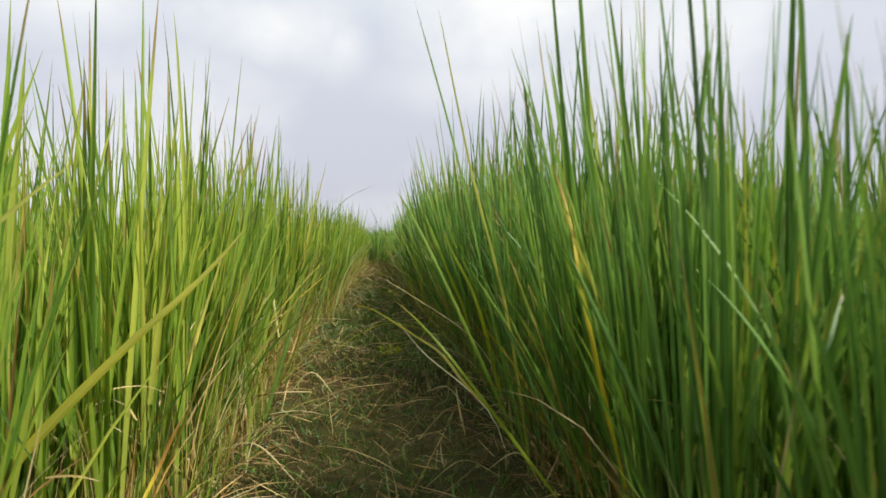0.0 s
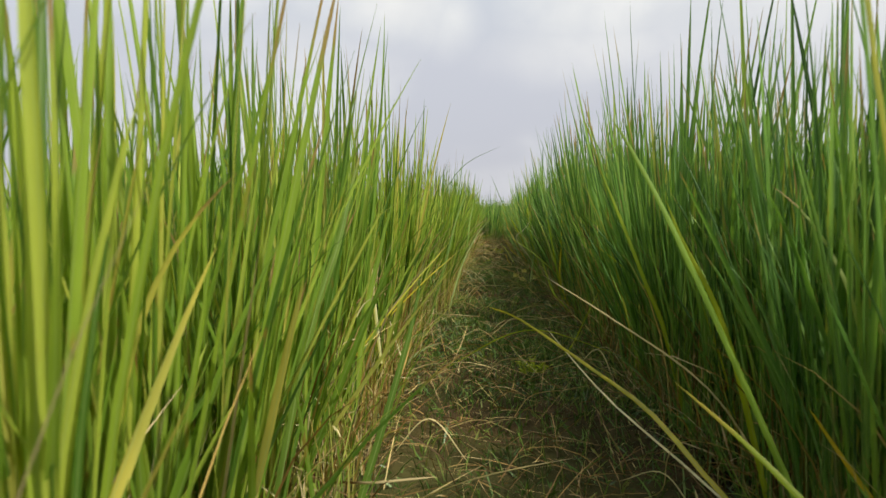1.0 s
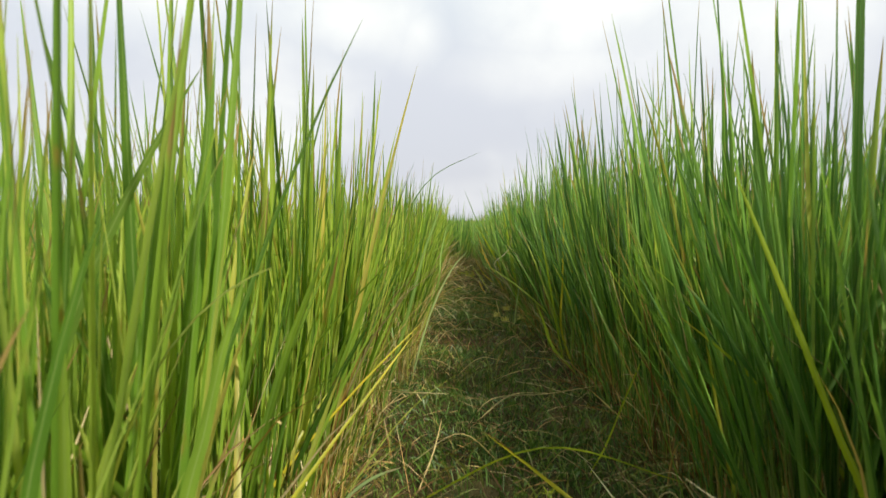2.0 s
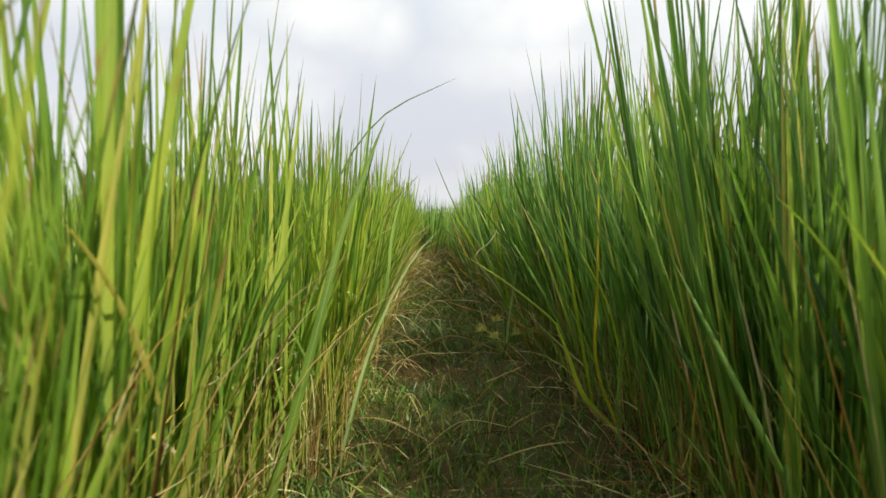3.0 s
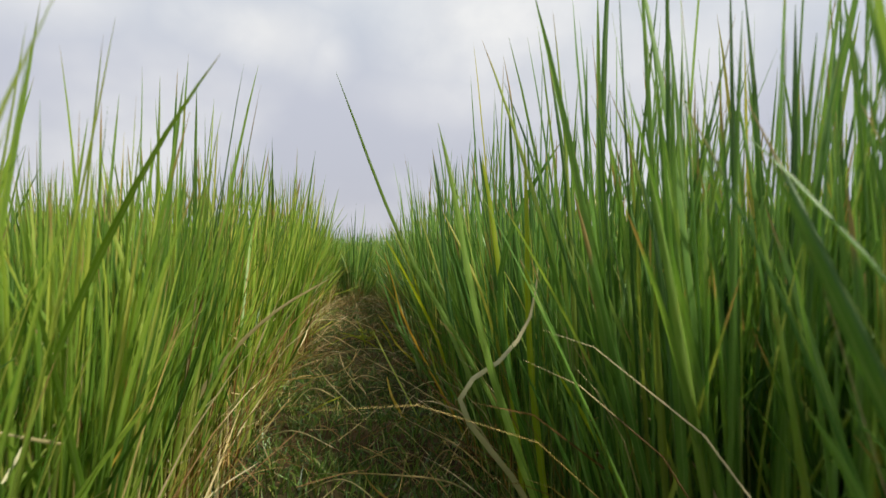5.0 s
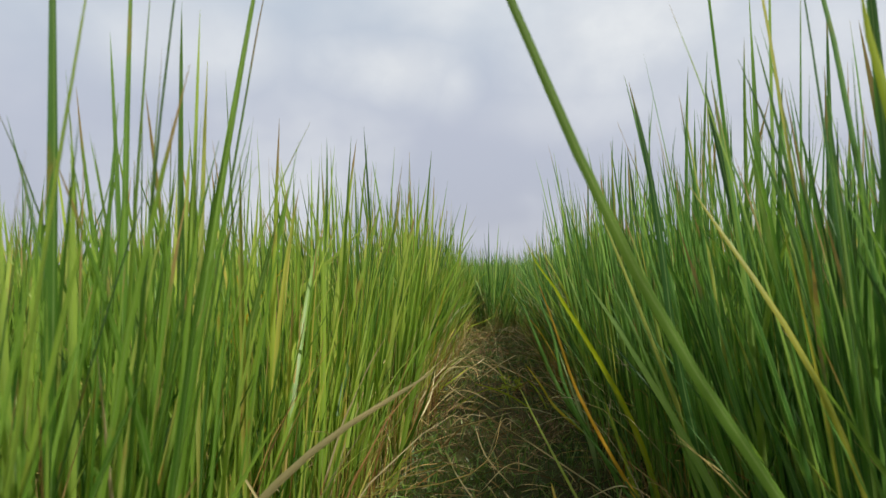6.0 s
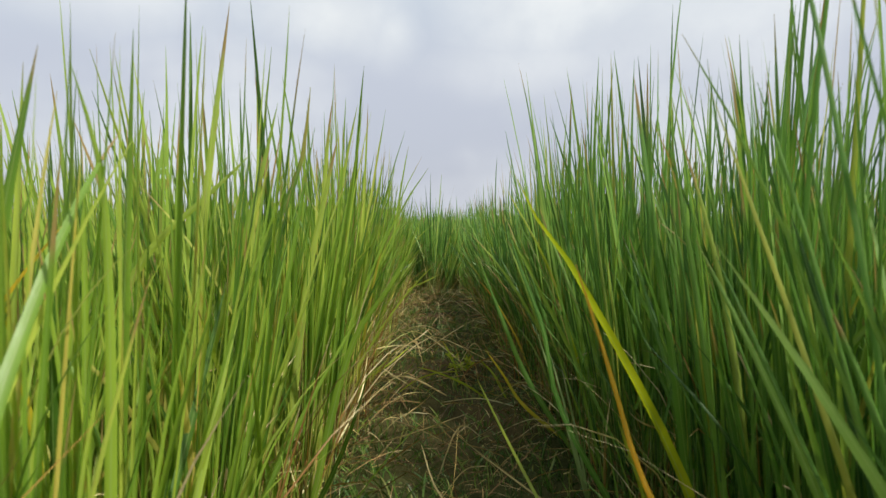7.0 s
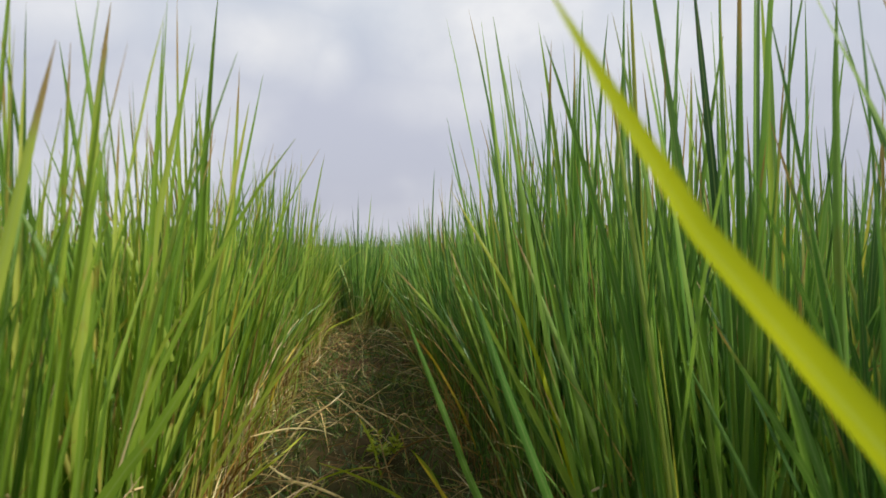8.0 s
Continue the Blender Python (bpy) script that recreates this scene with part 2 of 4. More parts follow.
def ground():
    xs = np.concatenate([[-3000, -600, -120, -30, -10, -4], np.arange(-1.6, 1.61, 0.04), [4, 10, 30, 120, 600, 3000]])
    ys = np.concatenate([[-3000, -400, -60, -10, -3], np.arange(-1.0, 11.6, 0.05), [13, 16, 22, 40, 100, 400, 1200, 4000]])
    gx, gy = np.meshgrid(xs, ys)
    verts = np.stack([gx, gy, land(gx, gy)], -1).reshape(-1, 3)
    i, j = np.meshgrid(np.arange(len(ys) - 1), np.arange(len(xs) - 1), indexing="ij")
    k = (i * len(xs) + j).ravel()
    mesh = fill(bpy.data.meshes.new("ground"), verts, np.stack([k, k + 1, k + 1 + len(xs), k + len(xs)], -1))
    mesh.materials.append(SOIL)
    return tagged(new("ground", mesh), "dark damp soil of a trodden bank between paddies", "ground", kind="structure")


ground()


# ---- leaves in bulk ----
def blades(base, length, az, lean, bend, width, face, seg=5, fold=0.0, blunt=0.55):
    """Many grass leaves at once. Returns vertices, faces and texture places."""
    base = np.asarray(base, float)
    num = len(base)
    s = 1 - (1 - np.linspace(0, 1, seg + 1)) ** 1.35
    th = lean[:, None] + bend[:, None] * s[None, :] ** 1.7
    mid = (th[:, 1:] + th[:, :-1]) / 2
    step = length[:, None] * np.diff(s)[None, :]
    run = np.concatenate([np.zeros((num, 1)), np.cumsum(np.sin(mid) * step, 1)], 1)
    rise = np.concatenate([np.zeros((num, 1)), np.cumsum(np.cos(mid) * step, 1)], 1)
    ca, sa = np.cos(az)[:, None], np.sin(az)[:, None]
    centre = base[:, None, :] + np.stack([run * ca, run * sa, rise], -1)
    flat = np.stack([-sa + 0 * th, ca + 0 * th, 0 * th], -1)
    up = np.stack([ca * np.cos(th), sa * np.cos(th), -np.sin(th)], -1)
    turn = (face[:, None] + 0.6 * s[None, :] * np.sin(face * 3)[:, None])[..., None]
    side, out = flat * np.cos(turn) + up * np.sin(turn), up * np.cos(turn) - flat * np.sin(turn)
    w = width[:, None] * (0.5 + 0.5 * np.minimum(1, s / 0.3)) * np.maximum(1 - s, 0.0) ** blunt + 0.0003
    half = (side * w[..., None]) * 0.5
    if fold:
        rows = np.stack([centre - half, centre - out * (w * fold)[..., None], centre + half], 2)
        us = np.array([0, 0.5, 1.0])
    else:
        rows = np.stack([centre - half, centre + half], 2)
        us = np.array([0, 1.0])
    c = len(us)
    verts = rows.reshape(-1, 3)
    uv = np.stack(np.broadcast_arrays(us[None, None, :], s[None, :, None], np.zeros((num, 1, 1)))[:2], -1).reshape(-1, 2)
    cell = np.array([[r * c + q, r * c + q + 1, (r + 1) * c + q + 1, (r + 1) * c + q] for r in range(seg) for q in range(c - 1)])
    quads = (np.arange(num)[:, None, None] * ((seg + 1) * c) + cell[None]).reshape(-1, 4)
    return verts, quads, uv


def tubes(base, length, az, lean, radius, seg=2):
    """Thin three-sided culms."""
    num = len(base)
    s = np.linspace(0, 1, seg + 1)
    d = np.stack([np.sin(lean) * np.cos(az), np.sin(lean) * np.sin(az), np.cos(lean)], -1)
    centre = base[:, None, :] + d[:, None, :] * (length[:, None] * s)[..., None]
    a = np.arange(3) * 2.0944
    ring = np.stack([np.cos(a), np.sin(a), 0 * a], -1)
    r = radius[:, None] * (1 - 0.5 * s)
    verts = (centre[:, :, None, :] + ring[None, None] * r[..., None, None]).reshape(-1, 3)
    uv = np.stack(np.broadcast_arrays((np.arange(3) / 3.0)[None, None, :], (0.8 * s)[None, :, None], np.zeros((num, 1, 1)))[:2], -1).reshape(-1, 2)
    cell = np.array([[q * 3 + k, q * 3 + (k + 1) % 3, (q + 1) * 3 + (k + 1) % 3, (q + 1) * 3 + k] for q in range(seg) for k in range(3)])
    quads = (np.arange(num)[:, None, None] * ((seg + 1) * 3) + cell[None]).reshape(-1, 4)
    return verts, quads, uv


def merged(pieces):
    """Joins (vertices, faces, places, slot) pieces."""
    vs, qs, us, ms, at = [], [], [], [], 0
    for v, q, u, slot in pieces:
        vs.append(v), qs.append(q + at), us.append(u), ms.append(np.full(len(q), slot))
        at += len(v)
    return np.concatenate(vs), np.concatenate(qs), np.concatenate(us), np.concatenate(ms)


def mesh_object(name, pieces, materials, parent=None):
    v, q, u, m = merged(pieces)
    mesh = fill(bpy.data.meshes.new(name), v, q, u, m)
    for mat in materials:
        mesh.materials.append(mat)
    ob = new(name, mesh)
    ob.parent = parent
    return ob


U = rng.uniform


def plant_pieces(culms, leaves, dry, top, fold, seg, wide=1.0):
    """One tuft of rice about the origin: lists of culms, leaves and withered leaves."""
    r, a = 0.045 * np.sqrt(U(0, 1, culms)), U(0, 6.28, culms)
    foot = np.stack([r * np.cos(a), r * np.sin(a), 0 * a], -1)
    lean = U(0.0, 0.07, culms) + r * 1.2
    height = U(0.26, 0.42, culms) * top
    stems = tubes(foot - [0, 0, 0.03], height, a, lean, U(0.0016, 0.0028, culms))
    pick = rng.integers(0, culms, leaves)
    f = U(0.3, 1.0, leaves)
    d = np.stack([np.sin(lean) * np.cos(a), np.sin(lean) * np.sin(a), np.cos(lean)], -1)
    start = foot[pick] + d[pick] * (height[pick] * f)[:, None]
    reach = np.clip(rng.normal(0.64, 0.095, leaves), 0.36, 0.80)
    tall = U(0, 1, leaves) < 0.085
    reach = np.where(tall, 0.72 + 0.27 * U(0, 1, leaves) ** 1.4, reach) * top
    splay = np.where((U(0, 1, leaves) < 0.28) & ~tall, U(0.1, 0.36, leaves), 0)
    broad = np.where(tall, U(0.008, 0.0145, leaves), np.where(splay > 0, U(0.006, 0.0125, leaves), U(0.0035, 0.0082, leaves)))
    reach = np.where(splay > 0, reach * 0.8, reach)
    length = np.maximum(reach - start[:, 2], 0.18)
    laz = a[pick] + rng.normal(0, 0.8, leaves)
    green = blades(start, length, laz, np.abs(rng.normal(0.06, 0.07, leaves)) + splay, np.where(tall, rng.normal(0.03, 0.07, leaves), np.abs(rng.normal(0.06, 0.14, leaves))), broad * wide, U(0, 3.14, leaves), seg, fold, 0.48)
    pk = rng.integers(0, culms, max(dry, 1))
    dl = blades(foot[pk] + [0, 0, 0.02], U(0.16, 0.58, len(pk)), a[pk] + rng.normal(0, 0.6, len(pk)), U(0.02, 0.3, len(pk)), U(0.0, 1.2, len(pk)) ** 2, U(0.002, 0.006, len(pk)), U(0, 3.14, len(pk)), seg, fold)
    return stems, green, dl


# ---- rice plants beside the path ----
def rice_plant(leaf_mat, culm_mat, label, group, dry):
    """A tuft with its culms, the bulk of its leaves, withered leaves, and its outer leaves one by one."""
    root = tagged(new("rice_plant"), label, "rice plant", group)
    stems, green, dl = plant_pieces(22, 60, dry, 1.0, 0.34, 5)
    mesh_object("culm_clump", [(*stems, 0)], [culm_mat], root)
    mesh_object("leaf_tuft", [(*green, 0)], [leaf_mat], root)
    tagged(mesh_object("withered_tuft", [(*dl, 0)], [DRY], root), "brown withered leaves at the foot")
    for k in range(9):
        a = U(0, 6.28)
        z0 = U(0.06, 0.26)
        one = np.array([[0.03 * math.cos(a), 0.03 * math.sin(a), z0]])
        reach = U(0.42, 0.62) if k < 5 else U(0.55, 0.78) if k < 7 else U(0.74, 0.92)
        if k < 2:
            v = blades(one + [[0, 0, 0.12]], np.array([U(0.2, 0.3)]), np.array([a]), np.array([U(0.05, 0.3)]), np.array([U(0.3, 1.0)]), np.array([U(0.006, 0.010)]), np.array([U(-0.5, 0.5)]), 8, 0.22, 0.7)
            mesh_object("leaf", [(*v, 0)], [leaf_mat], root)
            continue
        v = blades(one, np.array([reach - z0]), np.array([a]), np.array([U(0.02, 0.14) if k > 4 else U(0.10, 0.36)]), np.array([U(0.0, 0.25) if k < 7 else U(0.0, 0.1)]), np.array([U(0.009, 0.0165)]), np.array([U(0, 3.14)]), 7, 0.3, 0.58)
        mesh_object("leaf", [(*v, 0)], [leaf_mat], root)
    return root


def tuft_pose(x, y, lean_to, scale):
    """lean_to: degrees by which the tuft leans towards +x."""
    return pose(x, y, float(land(x, y)), rng.normal(0, 3.2), lean_to, 0) @ Matrix.Rotation(U(0, 6.28), 4, "Z") @ Matrix.Scale(scale, 4)


def stand_height(y, side):
    """Height of the standing crop along the path, as a share of the full-grown tuft."""
    if side > 0:
        return float(np.interp(y, [-1, 1.5, 2.4, 4.6, 5.3, 5.8, 6.4, 7.9, 8.2, 10.3], [1.08, 1.08, 1.15, 1.13, 1.11, 1.02, 0.97, 1.0, 0.83, 0.80]))
    return float(np.interp(y, [-1, 2.5, 4.4, 5.2, 6.2, 6.9, 8.7, 9.0, 10.3], [0.99, 1.05, 0.98, 0.91, 0.90, 0.98, 1.0, 0.85, 0.82]))


def edge_rows():
    """Feet of the front plants along both sides of the path."""
    feet = []
    for side in (-1, 1):
        for row, gap in ((0, 0.0), (1, 0.15)):
            y = -0.25 + 0.07 * row
            while y < PATH_END:
                edge = float(left_edge(y) if side < 0 else right_edge(y))
                feet.append((edge + side * (gap + 0.06 + U(-0.03, 0.04)), y + U(-0.03, 0.03), side, row))
                y += 0.142
    return feet


PLANTS = {side: [] for side in (-1, 1)}
for side, leaf_mat, culm_mat, dry, label, group in (
        (-1, LIGHT, CULM_LIGHT, 14, "yellow-green rice plant with upright leaves beside the path", "light rice beside the path"),
        (1, DEEP, CULM_DEEP, 6, "deep green rice plant with upright leaves beside the path", "deep green rice beside the path")):
    for kind in range(9):
        PLANTS[side].append(rice_plant(leaf_mat, culm_mat, label, group, dry))
used = {-1: 0, 1: 0}
for x, y, side, row in edge_rows():
    models = PLANTS[side]
    m = tuft_pose(x, y, -side * (rng.normal(1.6, 3.6) if row == 0 else rng.normal(0.8, 3)), stand_height(y, side) * U(0.92, 1.06))
    k = used[side]
    used[side] += 1
    if k < len(models):
        models[k].matrix_basis = m
    else:
        copy_thing(models[int(rng.integers(len(models)))], m)


# ---- the crop behind, in bulk ----
def crop(name, feet, tops, materials, label, models, tilt=0.075):
    """Plants with their feet at the given places, drawn from a few tuft models, joined in one mesh."""
    pieces = []
    which = rng.integers(0, len(models), len(feet))
    for k, (v, q, u, m) in enumerate(models):
        sel = np.where(which == k)[0]
        if not len(sel):
            continue
        a = U(0, 6.28, len(sel))
        c, s = np.cos(a)[:, None], np.sin(a)[:, None]
        x, y, z = v[:, 0][None], v[:, 1][None], v[:, 2][None]
        h = (tops[sel] * U(0.9, 1.08, len(sel)))[:, None]
        fx, fy = feet[sel, 0][:, None], feet[sel, 1][:, None]
        tx = rng.normal(0, tilt, (len(sel), 1)) + 0.07 * np.sin(2.7 * fy + 1.9 * fx) * np.sin(1.1 * fy + 0.6)
        ty = rng.normal(0, tilt, (len(sel), 1)) + 0.06 * np.sin(3.3 * fx - 2.1 * fy)
        h = h * (1 + 0.06 * np.sin(3.1 * fy + 2.2 * fx) + 0.04 * np.sin(7.3 * fy - 5 * fx))
        px = feet[sel, 0][:, None] + x * c - y * s + z * tx
        py = feet[sel, 1][:, None] + x * s + y * c + z * ty
        pz = land(feet[sel, 0], feet[sel, 1])[:, None] + z * h
        verts = np.stack([px, py, pz], -1).reshape(-1, 3)
        quads = (np.arange(len(sel))[:, None, None] * len(v) + q[None]).reshape(-1, 4)
        pieces.append((verts, quads, np.tile(u, (len(sel), 1)), np.tile(m, len(sel))))
    at, out = 0, []
    for v, q, u, m in pieces:
        out.append((v, q + at, u, m))
        at += len(v)
    mesh = fill(bpy.data.meshes.new(name), *[np.concatenate([o[i] for o in out]) for i in range(4)])
    for mat in materials:
        mesh.materials.append(mat)
    return tagged(new(name, mesh), label, "rice crop", kind="stuff")


def tuft_models(count, culms, leaves, dry, seg, wide):
    made = []
    for _ in range(count):
        stems, green, dl = plant_pieces(culms, leaves, dry, 1.0, 0.0, seg, wide)
        parts = [(*green, 0)]
        if culms > 4:
            parts.append((*stems, 1))
        if dry:
            parts.append((*dl, 2))
        made.append(merged(parts))
    return made


def scatter(x0, x1, y0, y1, per_m2):
    num = int((x1 - x0) * (y1 - y0) * per_m2)
    return np.stack([U(x0, x1, num), U(y0, y1, num)], -1)


NEAR, MIDDLE, FAR = tuft_models(12, 11, 40, 6, 4, 1.15), tuft_models(8, 3, 24, 0, 3, 1.5), tuft_models(6, 3, 16, 0, 2, 2.4)


def side_crop(side, materials, name, label):
    edge = left_edge if side < 0 else right_edge
    feet = scatter(0.22, 1.5, -0.6, PATH_END, 42)
    if side > 0:
        feet = np.concatenate([feet, scatter(0.08, 0.5, 4.6, PATH_END, 48), scatter(0.08, 0.5, -0.6, 4.6, 10)])
    feet[:, 0] = edge(feet[:, 1]) + side * feet[:, 0]
    tops = np.array([stand_height(y, side) for y in feet[:, 1]])
    crop(name, feet, tops, materials, label, NEAR)
    outer = scatter(1.5, 6.0, -2.2, 13.0, 30)
    outer[:, 0] = edge(outer[:, 1]) + side * outer[:, 0]
    tops = np.array([stand_height(y, side) for y in outer[:, 1]])
    crop(name, outer, tops, materials, label, MIDDLE, 0.16)


side_crop(-1, [LIGHT, CULM_LIGHT, DRY], "light_rice_crop", "dense yellow-green rice standing in the paddy")
side_crop(1, [DEEP, CULM_DEEP, DRY], "deep_rice_crop", "dense deep green rice standing in the paddy")
end = scatter(-1.7, 1.8, PATH_END + 0.1, 13.0, 55)
crop("end_rice_crop", end, np.full(len(end), 0.83) * U(0.9, 1.1, len(end)), [DEEP, CULM_DEEP, DRY], "deep green rice closing off the end of the path", NEAR)
far = scatter(-2.4, 2.4, 13.0, 17.0, 30)
crop("middle_rice_crop", far, np.full(len(far), 0.83) * U(0.88, 1.12, len(far)), [DEEP], "deep green rice field beyond the path", MIDDLE, 0.12)
away = np.concatenate([scatter(-16, 16, 13.0, 26.0, 5), scatter(-40, 40, 26.0, 60.0, 0.55), scatter(-120, 120, 60.0, 160.0, 0.045)])
crop("distant_rice_crop", away, np.full(len(away), 0.84) * U(0.85, 1.15, len(away)), [DEEP], "distant rice field reaching the horizon", FAR, 0.2)


outskirts = np.concatenate([scatter(-16, -6, -6, 13, 4), scatter(6, 16, -6, 13, 4), scatter(-6, -0.3, -6, -2.2, 9), scatter(0.5, 6, -6, -2.2, 9), scatter(-1.6, -0.3, -2.2, -0.6, 40), scatter(0.55, 1.8, -2.2, -0.6, 40)])
crop("outlying_rice_crop", outskirts, np.full(len(outskirts), 1.0), [DEEP], "rice field spreading to both sides of the path", FAR, 0.25)


# ---- litter and grass on the path ----
def on_path(num, spread=0.08):
    y = U(-0.6, PATH_END + 0.1, num)
    f = U(0, 1, num)
    x = left_edge(y) - spread + f * (right_edge(y) - left_edge(y) + 2 * spread)
    return np.stack([x, y, land(x, y)], -1), f


def path_grass():
    foot, f = on_path(70000)
    keep = U(0, 1, len(foot)) < (0.4 + 0.6 * (np.sin(foot[:, 1] * 2.3 + 3 * foot[:, 0]) * 0.5 + 0.5)) * np.interp(foot[:, 1], [0, 1.6, 3.0, 5.5, 7.0, 8.2], [0.4, 0.55, 1.0, 0.9, 0.7, 0.35])
    foot = foot[keep]
    num = len(foot)
    v = blades(foot - [0, 0, 0.004], 0.012 + 0.07 * U(0, 1, num) ** 1.6, U(0, 6.28, num), U(0.0, 1.0, num), U(0.1, 1.0, num), U(0.0025, 0.0065, num), U(0, 3.14, num), 3)
    tagged(mesh_object("path_grass", [(*v, 0)], [TURF]), "short trampled green grass on the path", "grass", kind="stuff")


def straw_litter():
    foot, f = on_path(19000, 0.12)
    keep = U(0, 1, len(foot)) < np.interp(f, [0, 0.25, 0.6, 1.0], [0.8, 0.65, 0.42, 0.35]) * np.interp(foot[:, 1], [0, 2, 3.5, 5.2, 6.3, 7.2, 9.6, 10.3], [1.1, 1.1, 0.5, 0.45, 0.55, 0.85, 0.85, 0.5])
    foot = foot[keep]
    num = len(foot)
    v = blades(foot + np.stack([0 * foot[:, 0], 0 * foot[:, 0], U(0.004, 0.07, num)], -1), 0.02 + 0.22 * U(0, 1, num) ** 2.6, U(0, 6.28, num), U(0.8, 1.62, num), U(-0.2, 0.9, num), U(0.0012, 0.0034, num), U(0, 3.14, num), 4)
    v[0][:, 2] = np.maximum(v[0][:, 2], land(v[0][:, 0], v[0][:, 1]) + 0.003)
    tagged(mesh_object("straw_litter", [(*v, 0)], [LITTER]), "tangled brown dry straw littering the path", "straw", kind="stuff")


def fringe(side, num, name, label, material, lengths, leans, rise, spread=1.1, widths=(0.002, 0.006)):
    """Leaves that lean out in a tangle from the lower part of the crop's edge."""
    y = U(-0.3, PATH_END, num)
    edge = left_edge(y) if side < 0 else right_edge(y)
    x = edge + side * U(-0.04, 0.14, num)
    az = (0.0 if side < 0 else math.pi) + rng.normal(0, spread, num)
    z = land(x, y) + rise * U(0, 1, num) ** (2 if rise < 0.3 else 0.7)
    v = blades(np.stack([x, y, z], -1), U(*lengths, num), az, U(*leans, num), rng.normal(0.25, 0.6 if rise < 0.3 else 0.25, num), U(*widths, num), U(0, 3.14, num), 6, 0.15, 0.7)
    v[0][:, 2] = np.maximum(v[0][:, 2], land(v[0][:, 0], v[0][:, 1]) + 0.003)
    tagged(mesh_object(name, [(*v, 0)], [material]), label, "withered leaves", kind="stuff")


path_grass()
straw_litter()
fringe(-1, 1000, "withered_fringe", "tan withered rice leaves spilling onto the path", DRY, (0.05, 0.22), (0.0, 1.4), 0.12, 1.6)
fringe(-1, 150, "bleached_fringe", "bleached straw-coloured leaves caught at the crop's foot", STRAW, (0.06, 0.22), (0.1, 1.5), 0.20, 1.6)
fringe(1, 560, "withered_fringe", "brown withered rice leaves spilling onto the path", DRY, (0.08, 0.32), (0.2, 1.5), 0.12, 1.3)
fringe(1, 120, "bleached_fringe", "bleached straw-coloured leaves caught at the crop's foot", STRAW, (0.06, 0.26), (0.2, 1.5), 0.12, 1.5)
fringe(-1, 900, "drooping_fringe", "yellow-green rice leaves drooping towards the path", LIGHT, (0.12, 0.34), (0.0, 0.5), 0.12)
fringe(-1, 600, "yellowed_fringe", "straw-yellow rice leaves leaning over the path", CULM_LIGHT, (0.10, 0.34), (0.0, 0.9), 0.10)
fringe(1, 1000, "drooping_fringe", "deep green rice leaves drooping towards the path", DEEP, (0.12, 0.40), (0.0, 0.6), 0.12)
fringe(-1, 1100, "withered_stems", "tan withered stems standing among the rice at the path's edge", DRY, (0.12, 0.34), (0.0, 0.22), 0.03, 1.8)
fringe(-1, 270, "withered_stems", "straw-yellow stems standing among the rice at the path's edge", STRAW, (0.10, 0.30), (0.0, 0.25), 0.04, 1.8)
fringe(1, 350, "withered_stems", "brown withered stems standing among the rice at the path's edge", DRY, (0.10, 0.30), (0.0, 0.25), 0.03, 1.8)


def scraps(side, num):
    """Curled bits of withered leaf caught between the stems."""
    y = U(-0.2, PATH_END, num)
    x = (left_edge(y) if side < 0 else right_edge(y)) + side * U(-0.02, 0.10, num)
    z = land(x, y) + 0.03 + 0.34 * U(0, 1, num) ** 1.7
    v = blades(np.stack([x, y, z], -1), U(0.02, 0.085, num), U(0, 6.28, num), U(0.2, 1.9, num), U(-0.8, 1.2, num), U(0.0015, 0.0048, num), U(0, 3.14, num), 5, 0.2)
    tagged(mesh_object("leaf_scraps", [(*v, 0)], [DRY if side > 0 else STRAW]), "curled withered leaf scraps caught among the rice stems", "withered leaves", kind="stuff")


scraps(-1, 1400)
scraps(1, 700)


# ---- single leaves, straws and weeds that stand out ----
def ribbon(name, points, width, material, parent=None, face=0.0, label="", seg=14, blunt=0.55):
    """A leaf along a smooth line through the given points, foot first."""
    p = [Vector(q) for q in points]
    p = [p[0] * 2 - p[1]] + p + [p[-1] * 2 - p[-2]]
    knots = [0.0]
    for a, c in zip(p, p[1:]):
        knots.append(knots[-1] + max((c - a).length, 1e-4) ** 0.75)
    line = []
    for i in range(seg + 1):
        u = knots[1] + (knots[-2] - knots[1]) * i / seg
        k = max(1, min(sum(1 for v in knots[1:-1] if v <= u), len(p) - 3))
        row, at = p[k - 1:k + 3], knots[k - 1:k + 3]
        for span in (1, 2):
            row = [a.lerp(c, (u - at[m]) / (at[m + span] - at[m])) for m, (a, c) in enumerate(zip(row, row[1:]))]
        line.append(row[0].lerp(row[1], (u - at[1]) / (at[2] - at[1])))
    verts, uvs = [], []
    for i, q in enumerate(line):
        s = i / seg
        along = (line[min(i + 1, seg)] - line[max(i - 1, 0)]).normalized()
        side = along.cross(Vector((0, 1, 0)))
        side = side.normalized() if side.length > 0.05 else Vector((1, 0, 0))
        side = Matrix.Rotation(face + 0.3 * math.sin(4 * s), 3, along) @ side
        out = along.cross(side)
        w = width * (0.55 + 0.45 * min(1, s / 0.3)) * max(1 - s, 0) ** blunt + 0.0003
        verts += [q - side * w / 2, q + out * w * 0.2, q + side * w / 2]
        uvs += [(0, s), (0.5, s), (1, s)]
    quads = np.array([[r * 3 + c, r * 3 + c + 1, r * 3 + c + 4, r * 3 + c + 3] for r in range(seg) for c in range(2)])
    ob = mesh_object(name, [(np.array(verts), quads, np.array(uvs), 0)], [material], parent)
    return tagged(ob, label) if label else ob


